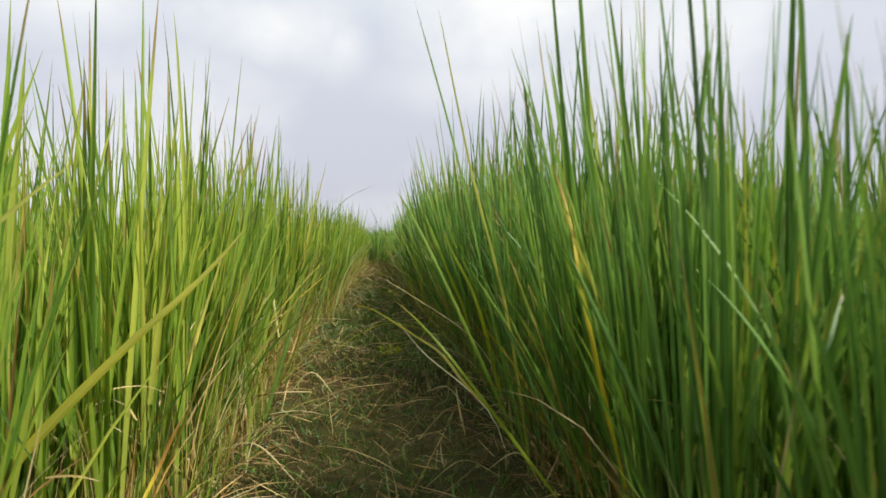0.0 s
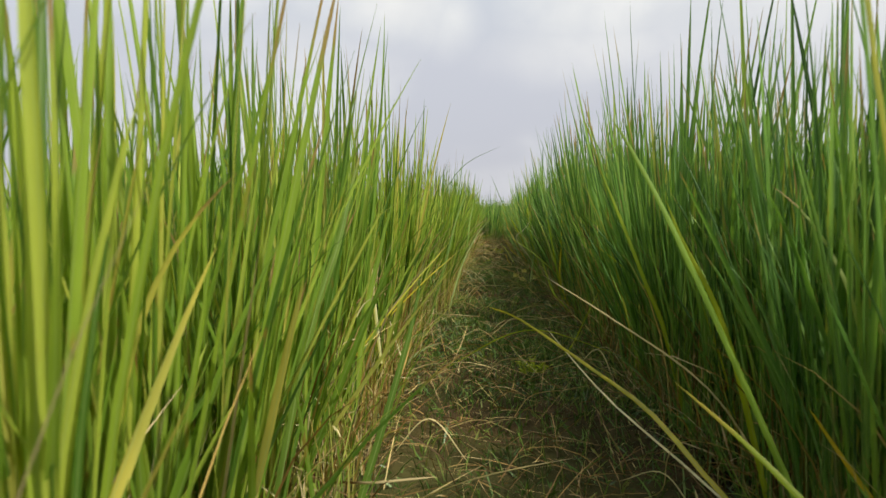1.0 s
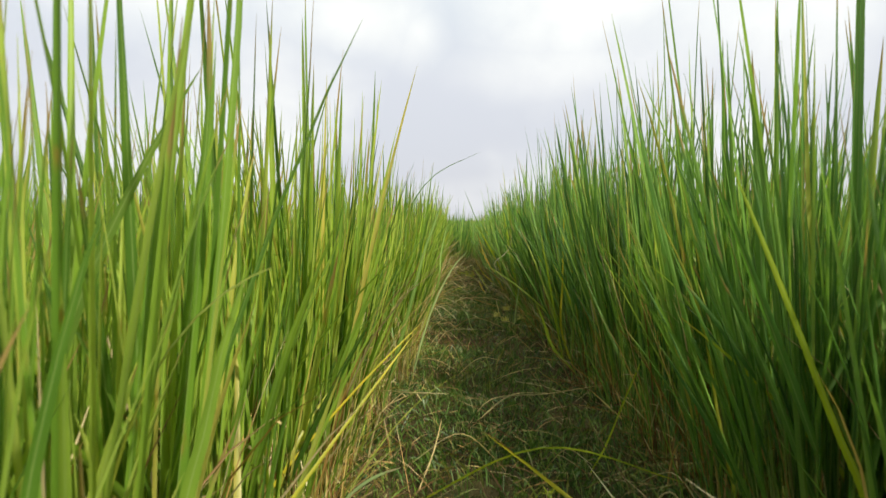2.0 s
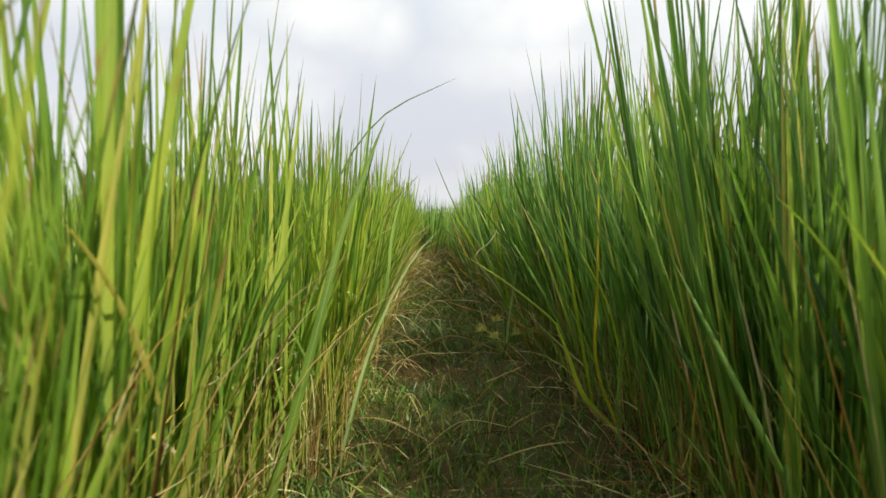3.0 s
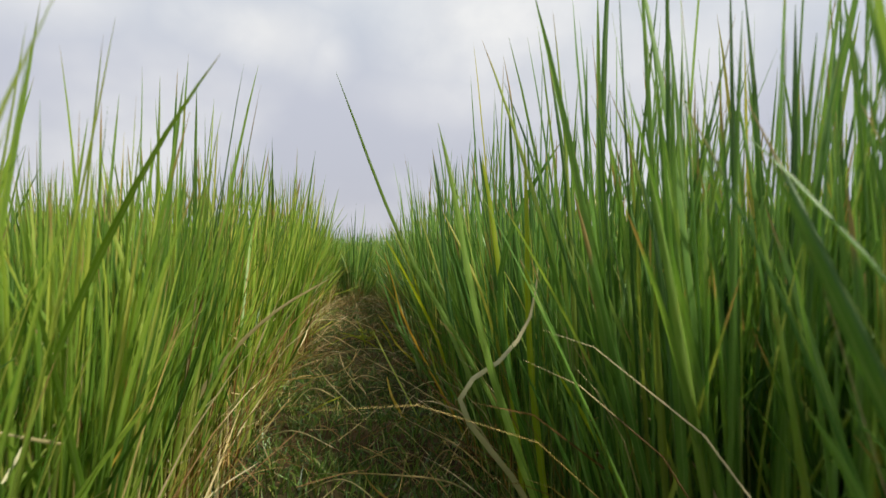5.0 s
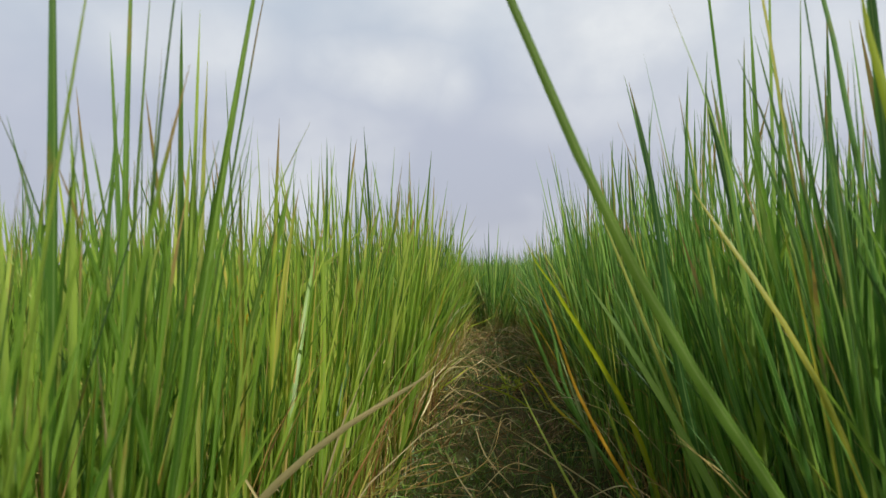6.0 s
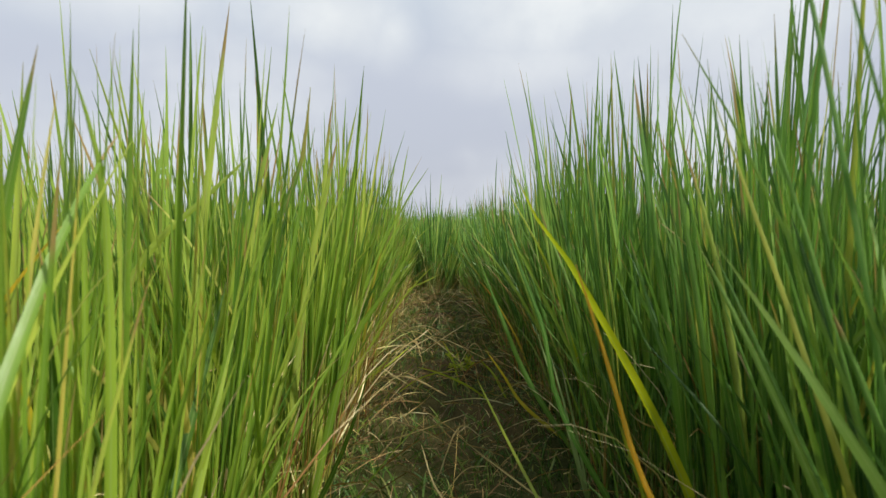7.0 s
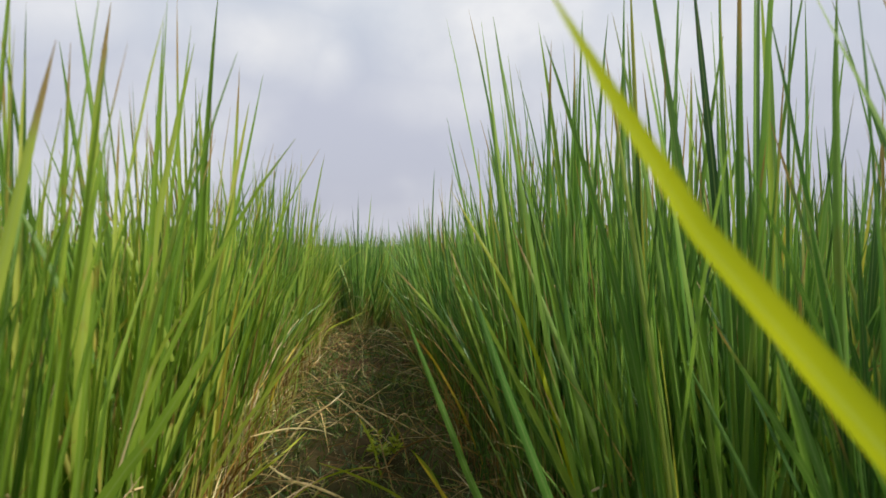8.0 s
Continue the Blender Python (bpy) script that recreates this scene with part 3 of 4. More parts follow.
def lone_plant(leaves, culm_mat, label):
    """A rice plant at the crop's edge with a few leaves of its own: (points, width, material, face, label)."""
    x, y = leaves[0][0][0][:2]
    foot = Vector((x, y, float(land(x, y))))
    root = tagged(new("rice_plant"), label, "rice plant")
    root.location = foot
    for pts, width, mat, face, note in leaves:
        ribbon("leaf", [Vector(q) - Vector((x, y, float(land(x, y)) if k else q[2])) for k, q in enumerate(pts)], width, mat, root, face, note)
    for k in range(3):
        a = k * 2.1
        v = tubes(np.array([[0.01 * math.cos(a), 0.01 * math.sin(a), -0.02]]), np.array([0.22 + 0.05 * k]), np.array([a]), np.array([0.06]), np.array([0.0024]))
        mesh_object("culm", [(*v, 0)], [culm_mat], root)
    return root


lone_plant([([(0.46, 1.36, 0.0), (0.36, 1.33, 0.40), (0.27, 1.26, 0.77), (0.18, 1.20, 1.07)], 0.010, DEEP, 0.3, ""), ([(0.46, 1.36, 0.0), (0.40, 1.35, 0.40), (0.31, 1.31, 0.74), (0.235, 1.26, 1.08)], 0.010, DEEP, 0.1, "")], CULM_DEEP, "tall rice plant with two long leaves leaning over the path")
lone_plant([([(0.56, 1.86, 0.0), (0.40, 1.88, 0.24), (0.22, 1.93, 0.37), (0.10, 2.02, 0.44)], 0.006, STRAW, 0.3, "pale dry leaf")], CULM_DEEP, "rice plant with a pale dry leaf leaning over the path")
lone_plant([([(-0.46, 2.42, 0.0), (-0.38, 2.48, 0.17), (-0.26, 2.62, 0.31), (-0.13, 2.80, 0.425)], 0.008, YELLOW, 0.4, "yellow-brown leaf")], CULM_LIGHT, "rice plant with a yellow-brown leaf leaning over the path")
lone_plant([([(-0.42, 1.92, 0.0), (-0.34, 1.98, 0.2), (-0.22, 2.12, 0.37), (-0.12, 2.30, 0.49)], 0.007, YELLOW, 0.4, "yellow-brown leaf")], CULM_LIGHT, "rice plant with a yellow-brown leaf leaning over the path")
lone_plant([([(-0.36, 4.18, 0.0), (-0.33, 4.20, 0.46), (-0.275, 4.25, 0.68), (-0.165, 4.30, 0.835), (0.05, 4.31, 0.945)], 0.008, LIGHT, 0.2, "thin arching leaf")], CULM_LIGHT, "tall rice plant with a thin leaf arching over the path")
lone_plant([([(0.50, 4.28, 0.0), (0.40, 4.36, 0.16), (0.245, 4.46, 0.305), (0.085, 4.58, 0.41)], 0.013, LIME, 0.5, "")], CULM_DEEP, "rice plant with a yellow-green leaf bent over the path")
lone_plant([([(0.26, 4.83, 0.0), (0.27, 4.83, 0.12), (0.285, 4.82, 0.25), (0.30, 4.81, 0.345)], 0.014, PALE, 0.1, "")], CULM_DEEP, "pale grey-green grass shoot beside the flowering sedge")
lone_plant([([(0.41, 4.14, 0.0), (0.37, 4.12, 0.2), (0.33, 4.10, 0.4), (0.29, 4.09, 0.60)], 0.013, LIME, 0.1, "yellow-green leaf")], CULM_DEEP, "rice plant with a yellow-green upright leaf")
lone_plant([([(0.43, 5.70, 0.0), (0.315, 5.66, 0.24), (0.205, 5.63, 0.42), (0.115, 5.60, 0.56), (-0.01, 5.55, 0.84)], 0.0125, DARK, 0.2, "broad leaf")], CULM_DEEP, "rice plant with a broad leaf slanting over the path")
lone_plant([([(0.42, 5.52, 0.0), (0.29, 5.46, 0.20), (0.19, 5.42, 0.355), (0.255, 5.42, 0.409), (0.293, 5.43, 0.467), (0.305, 5.44, 0.545)], 0.012, STRAW, -0.6, "bleached curled leaf")], CULM_DEEP, "rice plant with a bleached leaf curling up")
lone_plant([([(0.30, 6.88, 0.0), (0.245, 6.87, 0.2), (0.187, 6.86, 0.38)], 0.008, PALE, 0.2, ""), ([(0.30, 6.88, 0.0), (0.255, 6.86, 0.18), (0.212, 6.85, 0.335)], 0.008, PALE, 0.3, ""), ([(0.30, 6.88, 0.0), (0.27, 6.87, 0.16), (0.238, 6.865, 0.30)], 0.007, PALE, 0.1, "")], CULM_DEEP, "young rice plant with three pale green leaves")
lone_plant([([(-0.24, 3.80, 0.0), (-0.15, 3.83, 0.30), (-0.064, 3.86, 0.463), (-0.017, 3.87, 0.513)], 0.009, PALE, 0.2, "")], CULM_LIGHT, "grey-green grass shoot slanting over the path")
lone_plant([([(-0.24, 3.86, 0.0), (-0.127, 3.89, 0.425), (-0.125, 3.94, 0.485), (-0.113, 3.99, 0.555), (-0.1, 4.03, 0.612)], 0.017, DARK, 0.7, "broad leaf")], CULM_LIGHT, "rice plant with a broad dark leaf slanting beside the path")
lone_plant([([(-0.47, 0.56, 0), (-0.335, 0.62, 0.28), (-0.189, 0.679, 0.462), (-0.142, 0.701, 0.509), (-0.105, 0.722, 0.548), (-0.06, 0.744, 0.606)], 0.0170, OLIVE, 0.15, "broad yellow-green leaf")], CULM_LIGHT, "rice plant with a broad yellow-green leaf leaning over the path")
lone_plant([([(0.475, 1.649, 0), (0.356, 1.699, 0.129), (0.298, 1.912, 0.187), (0.226, 2.122, 0.21), (0.06, 2.328, 0.29), (-0.021, 2.535, 0.284)], 0.0115, YELLOW, 0.15, "yellow leaf with a dry reddish tip")], CULM_DEEP, "rice plant with a yellow leaf bent all over the path")
lone_plant([([(0.484, 1.131, 0), (0.202, 1.181, 0.384), (0.168, 1.206, 0.418), (0.13, 1.23, 0.45)], 0.0088, LIME, 0.15, "")], CULM_DEEP, "rice plant with a yellow-green leaf bent over the path")
lone_plant([([(0.619, 0.848, 0), (0.499, 0.884, 0.408), (0.468, 0.889, 0.454), (0.437, 0.894, 0.527), (0.389, 0.903, 0.651)], 0.0170, OLIVE, 0.15, "olive leaf with a dry tip")], CULM_DEEP, "rice plant with a rust-tipped olive leaf")
lone_plant([([(0.489, 0.755, 0), (0.39, 0.805, 0.543), (0.389, 0.822, 0.588), (0.385, 0.84, 0.629), (0.368, 0.857, 0.697)], 0.0115, YELLOW, 0.15, "yellow leaf")], CULM_DEEP, "rice plant with a yellow leaf slanting out of the crop")
lone_plant([([(0.555, 1.116, 0), (0.486, 1.119, 0.282), (0.45, 1.12, 0.369), (0.408, 1.121, 0.463), (0.373, 1.122, 0.564)], 0.0170, OLIVE, 0.15, "olive leaf with a dry edge")], CULM_DEEP, "rice plant with a withering olive leaf")
lone_plant([([(0.992, 0.759, 0), (0.872, 0.795, 0.344), (0.814, 0.803, 0.423), (0.764, 0.81, 0.497)], 0.0115, YELLOW, 0.15, "yellow leaf")], CULM_DEEP, "rice plant with a yellow leaf slanting out of the crop")
lone_plant([([(0.478, 1.533, 0), (0.204, 1.574, 0.607), (0.181, 1.578, 0.65), (0.166, 1.58, 0.677), (0.145, 1.582, 0.708)], 0.0130, LIGHT, 0.15, "broad leaf")], CULM_DEEP, "rice plant with a broad yellow-green leaf")
lone_plant([([(0.498, 1.812, 0), (0.397, 1.846, 0.392), (0.372, 1.851, 0.449), (0.333, 1.857, 0.523), (0.303, 1.863, 0.598)], 0.0170, LIME, 0.15, "")], CULM_DEEP, "rice plant with a yellow-green leaf leaning out of the crop")
lone_plant([([(-0.32, 1.472, 0), (-0.243, 1.522, 0.445), (-0.217, 1.548, 0.534), (-0.205, 1.571, 0.607), (-0.194, 1.592, 0.665)], 0.0170, DARK, 0.15, "broad leaf")], CULM_LIGHT, "rice plant with a broad green leaf leaning towards the path")
lone_plant([([(-0.257, 1.701, 0), (-0.163, 1.745, 0.316), (-0.145, 1.754, 0.384), (-0.13, 1.765, 0.463)], 0.0170, DARK, 0.15, "")], CULM_LIGHT, "rice plant with a green leaf beside the path")
lone_plant([([(-0.343, 2.106, 0), (-0.318, 2.133, 0.538), (-0.312, 2.137, 0.623), (-0.301, 2.142, 0.728), (-0.303, 2.148, 0.855)], 0.0169, LIGHT, 0.15, "tall leaf")], CULM_LIGHT, "tall rice plant with an upright leaf")
lone_plant([([(-0.322, 1.978, 0), (-0.261, 1.998, 0.431), (-0.249, 2.001, 0.475), (-0.236, 2.004, 0.536), (-0.218, 2.007, 0.596)], 0.0170, LIGHT, 0.15, "broad leaf")], CULM_LIGHT, "rice plant with a broad yellow-green leaf beside the path")
lone_plant([([(-0.514, 2.05, 0), (-0.394, 2.081, 0.546), (-0.352, 2.087, 0.642), (-0.319, 2.091, 0.705), (-0.287, 2.094, 0.758)], 0.0167, DARK, 0.15, "")], CULM_LIGHT, "rice plant with a dark leaf leaning over the crop")
lone_plant([([(0.496, 2.273, 0), (0.419, 2.285, 0.303), (0.385, 2.289, 0.383), (0.33, 2.295, 0.524), (0.259, 2.301, 0.695)], 0.0170, LIME, 0.15, "")], CULM_DEEP, "rice plant with a yellow-green leaf leaning out of the crop")
lone_plant([([(0.683, 2.528, 0), (0.567, 2.534, 0.213), (0.484, 2.537, 0.304), (0.383, 2.54, 0.404), (0.291, 2.542, 0.478)], 0.0115, LIME, 0.15, "")], CULM_DEEP, "rice plant with a thin yellow-green leaf bent over the path")
lone_plant([([(-0.307, 3.39, 0), (-0.2, 3.44, 0.393), (-0.181, 3.46, 0.475), (-0.162, 3.48, 0.547), (-0.142, 3.498, 0.599), (-0.127, 3.517, 0.647), (-0.105, 3.535, 0.704)], 0.0170, DARK, 0.15, "broad leaf")], CULM_LIGHT, "rice plant with a broad green leaf arching up beside the path")
lone_plant([([(-0.3, 4.054, 0), (-0.245, 4.06, 0.343), (-0.227, 4.062, 0.412), (-0.206, 4.063, 0.498), (-0.186, 4.065, 0.58)], 0.0170, LIME, 0.15, "broad yellow-green leaf")], CULM_LIGHT, "rice plant with a broad yellow-green leaf")
lone_plant([([(0.428, 3.97, 0), (0.367, 3.98, 0.189), (0.371, 3.99, 0.362), (0.374, 3.999, 0.535), (0.378, 4.009, 0.705)], 0.0115, YELLOW, 0.15, "yellow leaf")], CULM_DEEP, "rice plant with an upright yellow leaf")
lone_plant([([(0.695, 3.913, 0), (0.616, 3.928, 0.225), (0.559, 3.934, 0.323), (0.486, 3.942, 0.438), (0.425, 3.949, 0.548)], 0.0115, OLIVE, 0.15, "olive leaf")], CULM_DEEP, "rice plant with an olive leaf leaning out of the crop")
lone_plant([([(0.666, 3.964, 0), (0.611, 3.973, 0.137), (0.542, 3.98, 0.241), (0.464, 3.988, 0.353), (0.391, 3.994, 0.448)], 0.0115, LIME, 0.15, "")], CULM_DEEP, "rice plant with a thin yellow-green leaf bent over the path")
lone_plant([([(0.428, 3.97, 0), (0.33, 3.977, 0.12), (0.3, 3.982, 0.206), (0.265, 3.988, 0.293)], 0.0170, LIME, 0.15, "")], CULM_DEEP, "rice plant with a short yellow-green leaf")
lone_plant([([(0.57, 4.54, 0), (0.541, 4.548, 0.109), (0.495, 4.555, 0.215), (0.402, 4.568, 0.39), (0.296, 4.585, 0.641)], 0.0115, DEEP, 0.15, "")], CULM_DEEP, "rice plant with a thin leaf leaning out of the crop")
lone_plant([([(-0.319, 4.003, 0), (-0.297, 4.017, 0.436), (-0.288, 4.021, 0.551), (-0.284, 4.024, 0.643), (-0.285, 4.028, 0.727)], 0.0170, LIGHT, 0.15, "broad upright leaf")], CULM_LIGHT, "tall rice plant with a broad upright leaf")
lone_plant([([(0.387, 5.423, 0), (0.213, 5.408, 0.443), (0.185, 5.405, 0.556), (0.169, 5.402, 0.629), (0.14, 5.399, 0.737)], 0.0170, DEEP, 0.15, "broad leaf")], CULM_DEEP, "rice plant with a broad dark leaf")
lone_plant([([(0.41, 5.6, 0), (0.268, 5.519, 0.541), (0.287, 5.513, 0.613), (0.319, 5.507, 0.681), (0.359, 5.5, 0.747)], 0.0170, DEEP, 0.15, "")], CULM_DEEP, "rice plant with a leaf slanting across the others")
lone_plant([([(0.384, 5.521, 0), (0.32, 5.504, 0.357), (0.307, 5.498, 0.486), (0.3, 5.493, 0.601), (0.29, 5.487, 0.735)], 0.0170, LIME, 0.15, "yellow-green leaf")], CULM_DEEP, "rice plant with an upright yellow-green leaf")
lone_plant([([(-0.375, 5.811, 0), (-0.255, 5.779, 0.272), (-0.183, 5.768, 0.367), (-0.118, 5.759, 0.429), (-0.012, 5.746, 0.498)], 0.0130, STRAW, 0.15, "tan withered leaf")], CULM_LIGHT, "rice plant with a tan withered leaf leaning over the path")
lone_plant([([(0.379, 5.682, 0), (0.281, 5.654, 0.611), (0.269, 5.651, 0.672), (0.261, 5.65, 0.702), (0.254, 5.648, 0.743)], 0.0170, LIME, 0.15, "broad leaf")], CULM_DEEP, "rice plant with a broad upright leaf")
lone_plant([([(-0.341, 5.966, 0), (-0.274, 5.955, 0.43), (-0.244, 5.952, 0.546), (-0.217, 5.95, 0.641)], 0.0170, DARK, 0.15, "broad leaf")], CULM_LIGHT, "rice plant with a broad green leaf beside the path")
lone_plant([([(-0.55, 6.2, 0), (-0.484, 6.333, 0.395), (-0.405, 6.331, 0.516), (-0.342, 6.33, 0.591)], 0.0080, YELLOW, 0.15, "")], CULM_LIGHT, "rice plant with a thin yellow leaf crossing the others")
lone_plant([([(-0.391, 6.396, 0), (-0.412, 6.388, 0.251), (-0.441, 6.382, 0.464), (-0.467, 6.378, 0.587)], 0.0115, YELLOW, 0.15, "yellow leaf")], CULM_LIGHT, "rice plant with a thin yellow leaf")
lone_plant([([(0.369, 6.056, 0), (0.257, 6.042, 0.463), (0.241, 6.038, 0.608), (0.228, 6.035, 0.704), (0.207, 6.032, 0.805)], 0.0170, DEEP, 0.15, "broad dark leaf")], CULM_DEEP, "tall rice plant with a broad dark leaf")
lone_plant([([(0.381, 6.057, 0), (0.341, 6.04, 0.568), (0.328, 6.037, 0.674), (0.307, 6.033, 0.804)], 0.0170, DEEP, 0.15, "broad dark leaf")], CULM_DEEP, "tall rice plant with a broad dark leaf")
lone_plant([([(-0.248, 6.167, 0), (-0.236, 6.19, 0.458), (-0.237, 6.194, 0.539), (-0.242, 6.198, 0.62), (-0.263, 6.202, 0.696)], 0.0110, LIGHT, 0.15, "broad leaf")], CULM_LIGHT, "rice plant with a broad upright leaf")
lone_plant([([(-0.335, 6.5, 0), (-0.309, 6.522, 0.461), (-0.297, 6.528, 0.583), (-0.28, 6.534, 0.72), (-0.261, 6.541, 0.861)], 0.0170, LIGHT, 0.15, "tall leaf")], CULM_LIGHT, "tall rice plant with an upright leaf")
lone_plant([([(-0.403, 6.201, 0), (-0.336, 6.227, 0.571), (-0.323, 6.231, 0.64), (-0.306, 6.234, 0.718)], 0.0170, LIGHT, 0.15, "broad leaf")], CULM_LIGHT, "rice plant with a broad upright leaf")
lone_plant([([(0.365, 6.257, 0), (0.151, 6.223, 0.398), (0.138, 6.218, 0.44), (0.121, 6.215, 0.494), (0.102, 6.211, 0.549)], 0.0074, ORANGE, 0.15, "orange leaf")], CULM_DEEP, "rice plant with an orange withering leaf")
lone_plant([([(0.357, 6.673, 0), (0.188, 6.681, 0.303), (0.167, 6.684, 0.413), (0.137, 6.686, 0.493), (0.111, 6.688, 0.569)], 0.0120, DEEP, 0.15, "")], CULM_DEEP, "rice plant with a deep green leaf leaning out of the crop")
lone_plant([([(-0.46, 6.677, 0), (-0.38, 6.684, 0.303), (-0.352, 6.685, 0.367), (-0.317, 6.687, 0.462)], 0.0115, YELLOW, 0.15, "pale yellow leaf")], CULM_LIGHT, "rice plant with a pale yellow leaf")
lone_plant([([(-0.62, 6.5, 0), (-0.381, 6.59, 0.559), (-0.342, 6.591, 0.593), (-0.295, 6.591, 0.635), (-0.252, 6.592, 0.676)], 0.0170, LIGHT, 0.15, "broad leaf")], CULM_LIGHT, "rice plant with a broad leaf bending over the crop")
lone_plant([([(-0.388, 6.577, 0), (-0.312, 6.586, 0.406), (-0.265, 6.589, 0.556), (-0.24, 6.591, 0.647), (-0.216, 6.593, 0.744)], 0.0170, LIGHT, 0.15, "broad leaf")], CULM_LIGHT, "rice plant with a broad leaf leaning over the crop")
lone_plant([([(-0.409, 6.627, 0), (-0.289, 6.637, 0.453), (-0.237, 6.639, 0.57), (-0.198, 6.641, 0.66), (-0.181, 6.644, 0.777)], 0.0170, DARK, 0.15, "broad leaf")], CULM_LIGHT, "rice plant with a broad leaf leaning over the crop")
lone_plant([([(0.36, 6.523, 0), (0.295, 6.535, 0.507), (0.279, 6.538, 0.615), (0.269, 6.54, 0.693), (0.259, 6.542, 0.766)], 0.0170, DEEP, 0.15, "broad leaf")], CULM_DEEP, "rice plant with a broad dark leaf")
lone_plant([([(0.37, 6.47, 0), (0.3, 6.45, 0.25), (0.152, 6.423, 0.525), (0.138, 6.431, 0.551), (0.126, 6.438, 0.564), (0.116, 6.444, 0.58), (0.106, 6.456, 0.605), (0.099, 6.461, 0.619), (0.092, 6.468, 0.637)], 0.0185, GOLD, -1.2, "broad yellow-green leaf")], CULM_DEEP, "rice plant with a broad yellow-green leaf slanting over the path")
lone_plant([([(-0.248, 6.989, 0), (-0.232, 6.987, 0.532), (-0.226, 6.987, 0.642), (-0.217, 6.986, 0.74), (-0.205, 6.985, 0.83)], 0.0170, LIGHT, 0.15, "tall leaf")], CULM_LIGHT, "tall rice plant with an upright leaf")
lone_plant([([(-0.293, 6.818, 0), (-0.214, 6.804, 0.53), (-0.198, 6.802, 0.595), (-0.182, 6.8, 0.663), (-0.166, 6.798, 0.728)], 0.0170, LIGHT, 0.15, "broad leaf")], CULM_LIGHT, "rice plant with a broad leaf leaning over the crop")
lone_plant([([(-0.274, 7.195, 0), (-0.243, 7.19, 0.485), (-0.232, 7.189, 0.593), (-0.213, 7.187, 0.701), (-0.179, 7.183, 0.856)], 0.0170, LIGHT, 0.15, "tall leaf")], CULM_LIGHT, "tall rice plant with an upright leaf")
lone_plant([([(0.351, 6.934, 0), (0.246, 6.946, 0.459), (0.226, 6.949, 0.578), (0.205, 6.952, 0.703), (0.186, 6.955, 0.823)], 0.0095, DEEP, 0.15, "broad leaf")], CULM_DEEP, "tall rice plant with a broad leaf beside the path")
lone_plant([([(-0.245, 6.809, 0), (-0.125, 6.772, 0.406), (-0.087, 6.767, 0.456), (-0.04, 6.761, 0.533)], 0.0170, LIGHT, 0.15, "broad leaf")], CULM_LIGHT, "rice plant with a broad leaf leaning towards the path")
lone_plant([([(0.347, 7.169, 0), (0.216, 7.181, 0.21), (0.167, 7.188, 0.332), (0.107, 7.196, 0.485)], 0.0170, DEEP, 0.15, "")], CULM_DEEP, "rice plant with a leaf leaning over the path")
lone_plant([([(0.345, 7.272, 0), (0.217, 7.281, 0.112), (0.181, 7.286, 0.171), (0.131, 7.293, 0.243)], 0.0115, YELLOW, 0.15, "yellow leaf")], CULM_DEEP, "rice plant with a yellow leaf bent over the path")

for k in range(15):
    y = 0.9 + k * 0.62 + U(-0.15, 0.15)
    x = float(right_edge(y)) + U(0.02, 0.12)
    out, top = U(0.10, 0.24), U(0.34, 0.66)
    mat, note = ((LIME, "yellow-green leaf"), (YELLOW, "yellow leaf"), (LIME, "yellow-green leaf"), (OLIVE, "olive leaf"), (DEEP, ""))[k % 5]
    lone_plant([([(x, y, 0.0), (x - out * 0.3, y + U(-0.03, 0.03), top * 0.4), (x - out * 0.65, y + U(-0.05, 0.05), top * 0.75), (x - out, y + U(-0.1, 0.05), top)], U(0.007, 0.012), mat, U(0, 0.6), note)], CULM_DEEP, "rice plant with a single pale leaf leaning out of the crop" if mat is not DEEP else "rice plant with a deep green leaf leaning out of the crop")
for k in range(14):
    y = 0.7 + k * 0.64 + U(-0.15, 0.15)
    x = float(left_edge(y)) - U(0.02, 0.14)
    out, top = U(0.06, 0.16), U(0.24, 0.38)
    mat, note = ((YELLOW, "yellow leaf"), (STRAW, "bleached dry leaf"), (LIGHT, ""), (OLIVE, "olive-yellow leaf"))[k % 4]
    lone_plant([([(x, y, 0.0), (x + out * 0.3, y + U(-0.03, 0.03), top * 0.5), (x + out * 0.65, y + U(0, 0.08), top * 0.8), (x + out, y + U(0.03, 0.16), top)], U(0.006, 0.010), mat, U(0, 0.6), note)], CULM_LIGHT, "rice plant with a withering leaf leaning towards the path")


def sedge(x, y):
    """A sedge with star-shaped straw-coloured flower heads and long bracts."""
    root = tagged(new("sedge_weed"), "flowering sedge with spiky straw-yellow heads on the path", "weed")
    root.location = (x, y, float(land(x, y)))
    for dx, dy, h in ((-0.075, -0.02, 0.115), (-0.02, 0.04, 0.14), (-0.035, -0.06, 0.095), (0.05, -0.05, 0.105)):
        stem = ribbon("stem", [(0, 0, -0.01), (dx * 0.45, dy * 0.45, h * 0.6), (dx, dy, h)], 0.003, TURF, root, blunt=0.15)
        num = 64
        a = U(0, 6.28, num)
        v = blades(np.tile([[dx, dy, h]], (num, 1)), U(0.018, 0.038, num), a, U(0.2, 1.7, num), U(0, 0.3, num), U(0.002, 0.0042, num), U(0, 3.14, num), 2)
        tagged(mesh_object("flower_head", [(*v, 0)], [FLOWER], stem), "spiky straw-yellow flower head")
    for a, lng in ((0.4, 0.16), (2.2, 0.19), (3.6, 0.15), (5.2, 0.17)):
        c, s = math.cos(a), math.sin(a)
        ribbon("bract", [(0, 0, 0.0), (0.05 * c, 0.05 * s, 0.08), (lng * c, lng * s, 0.05)], 0.005, TURF, root)
    return root


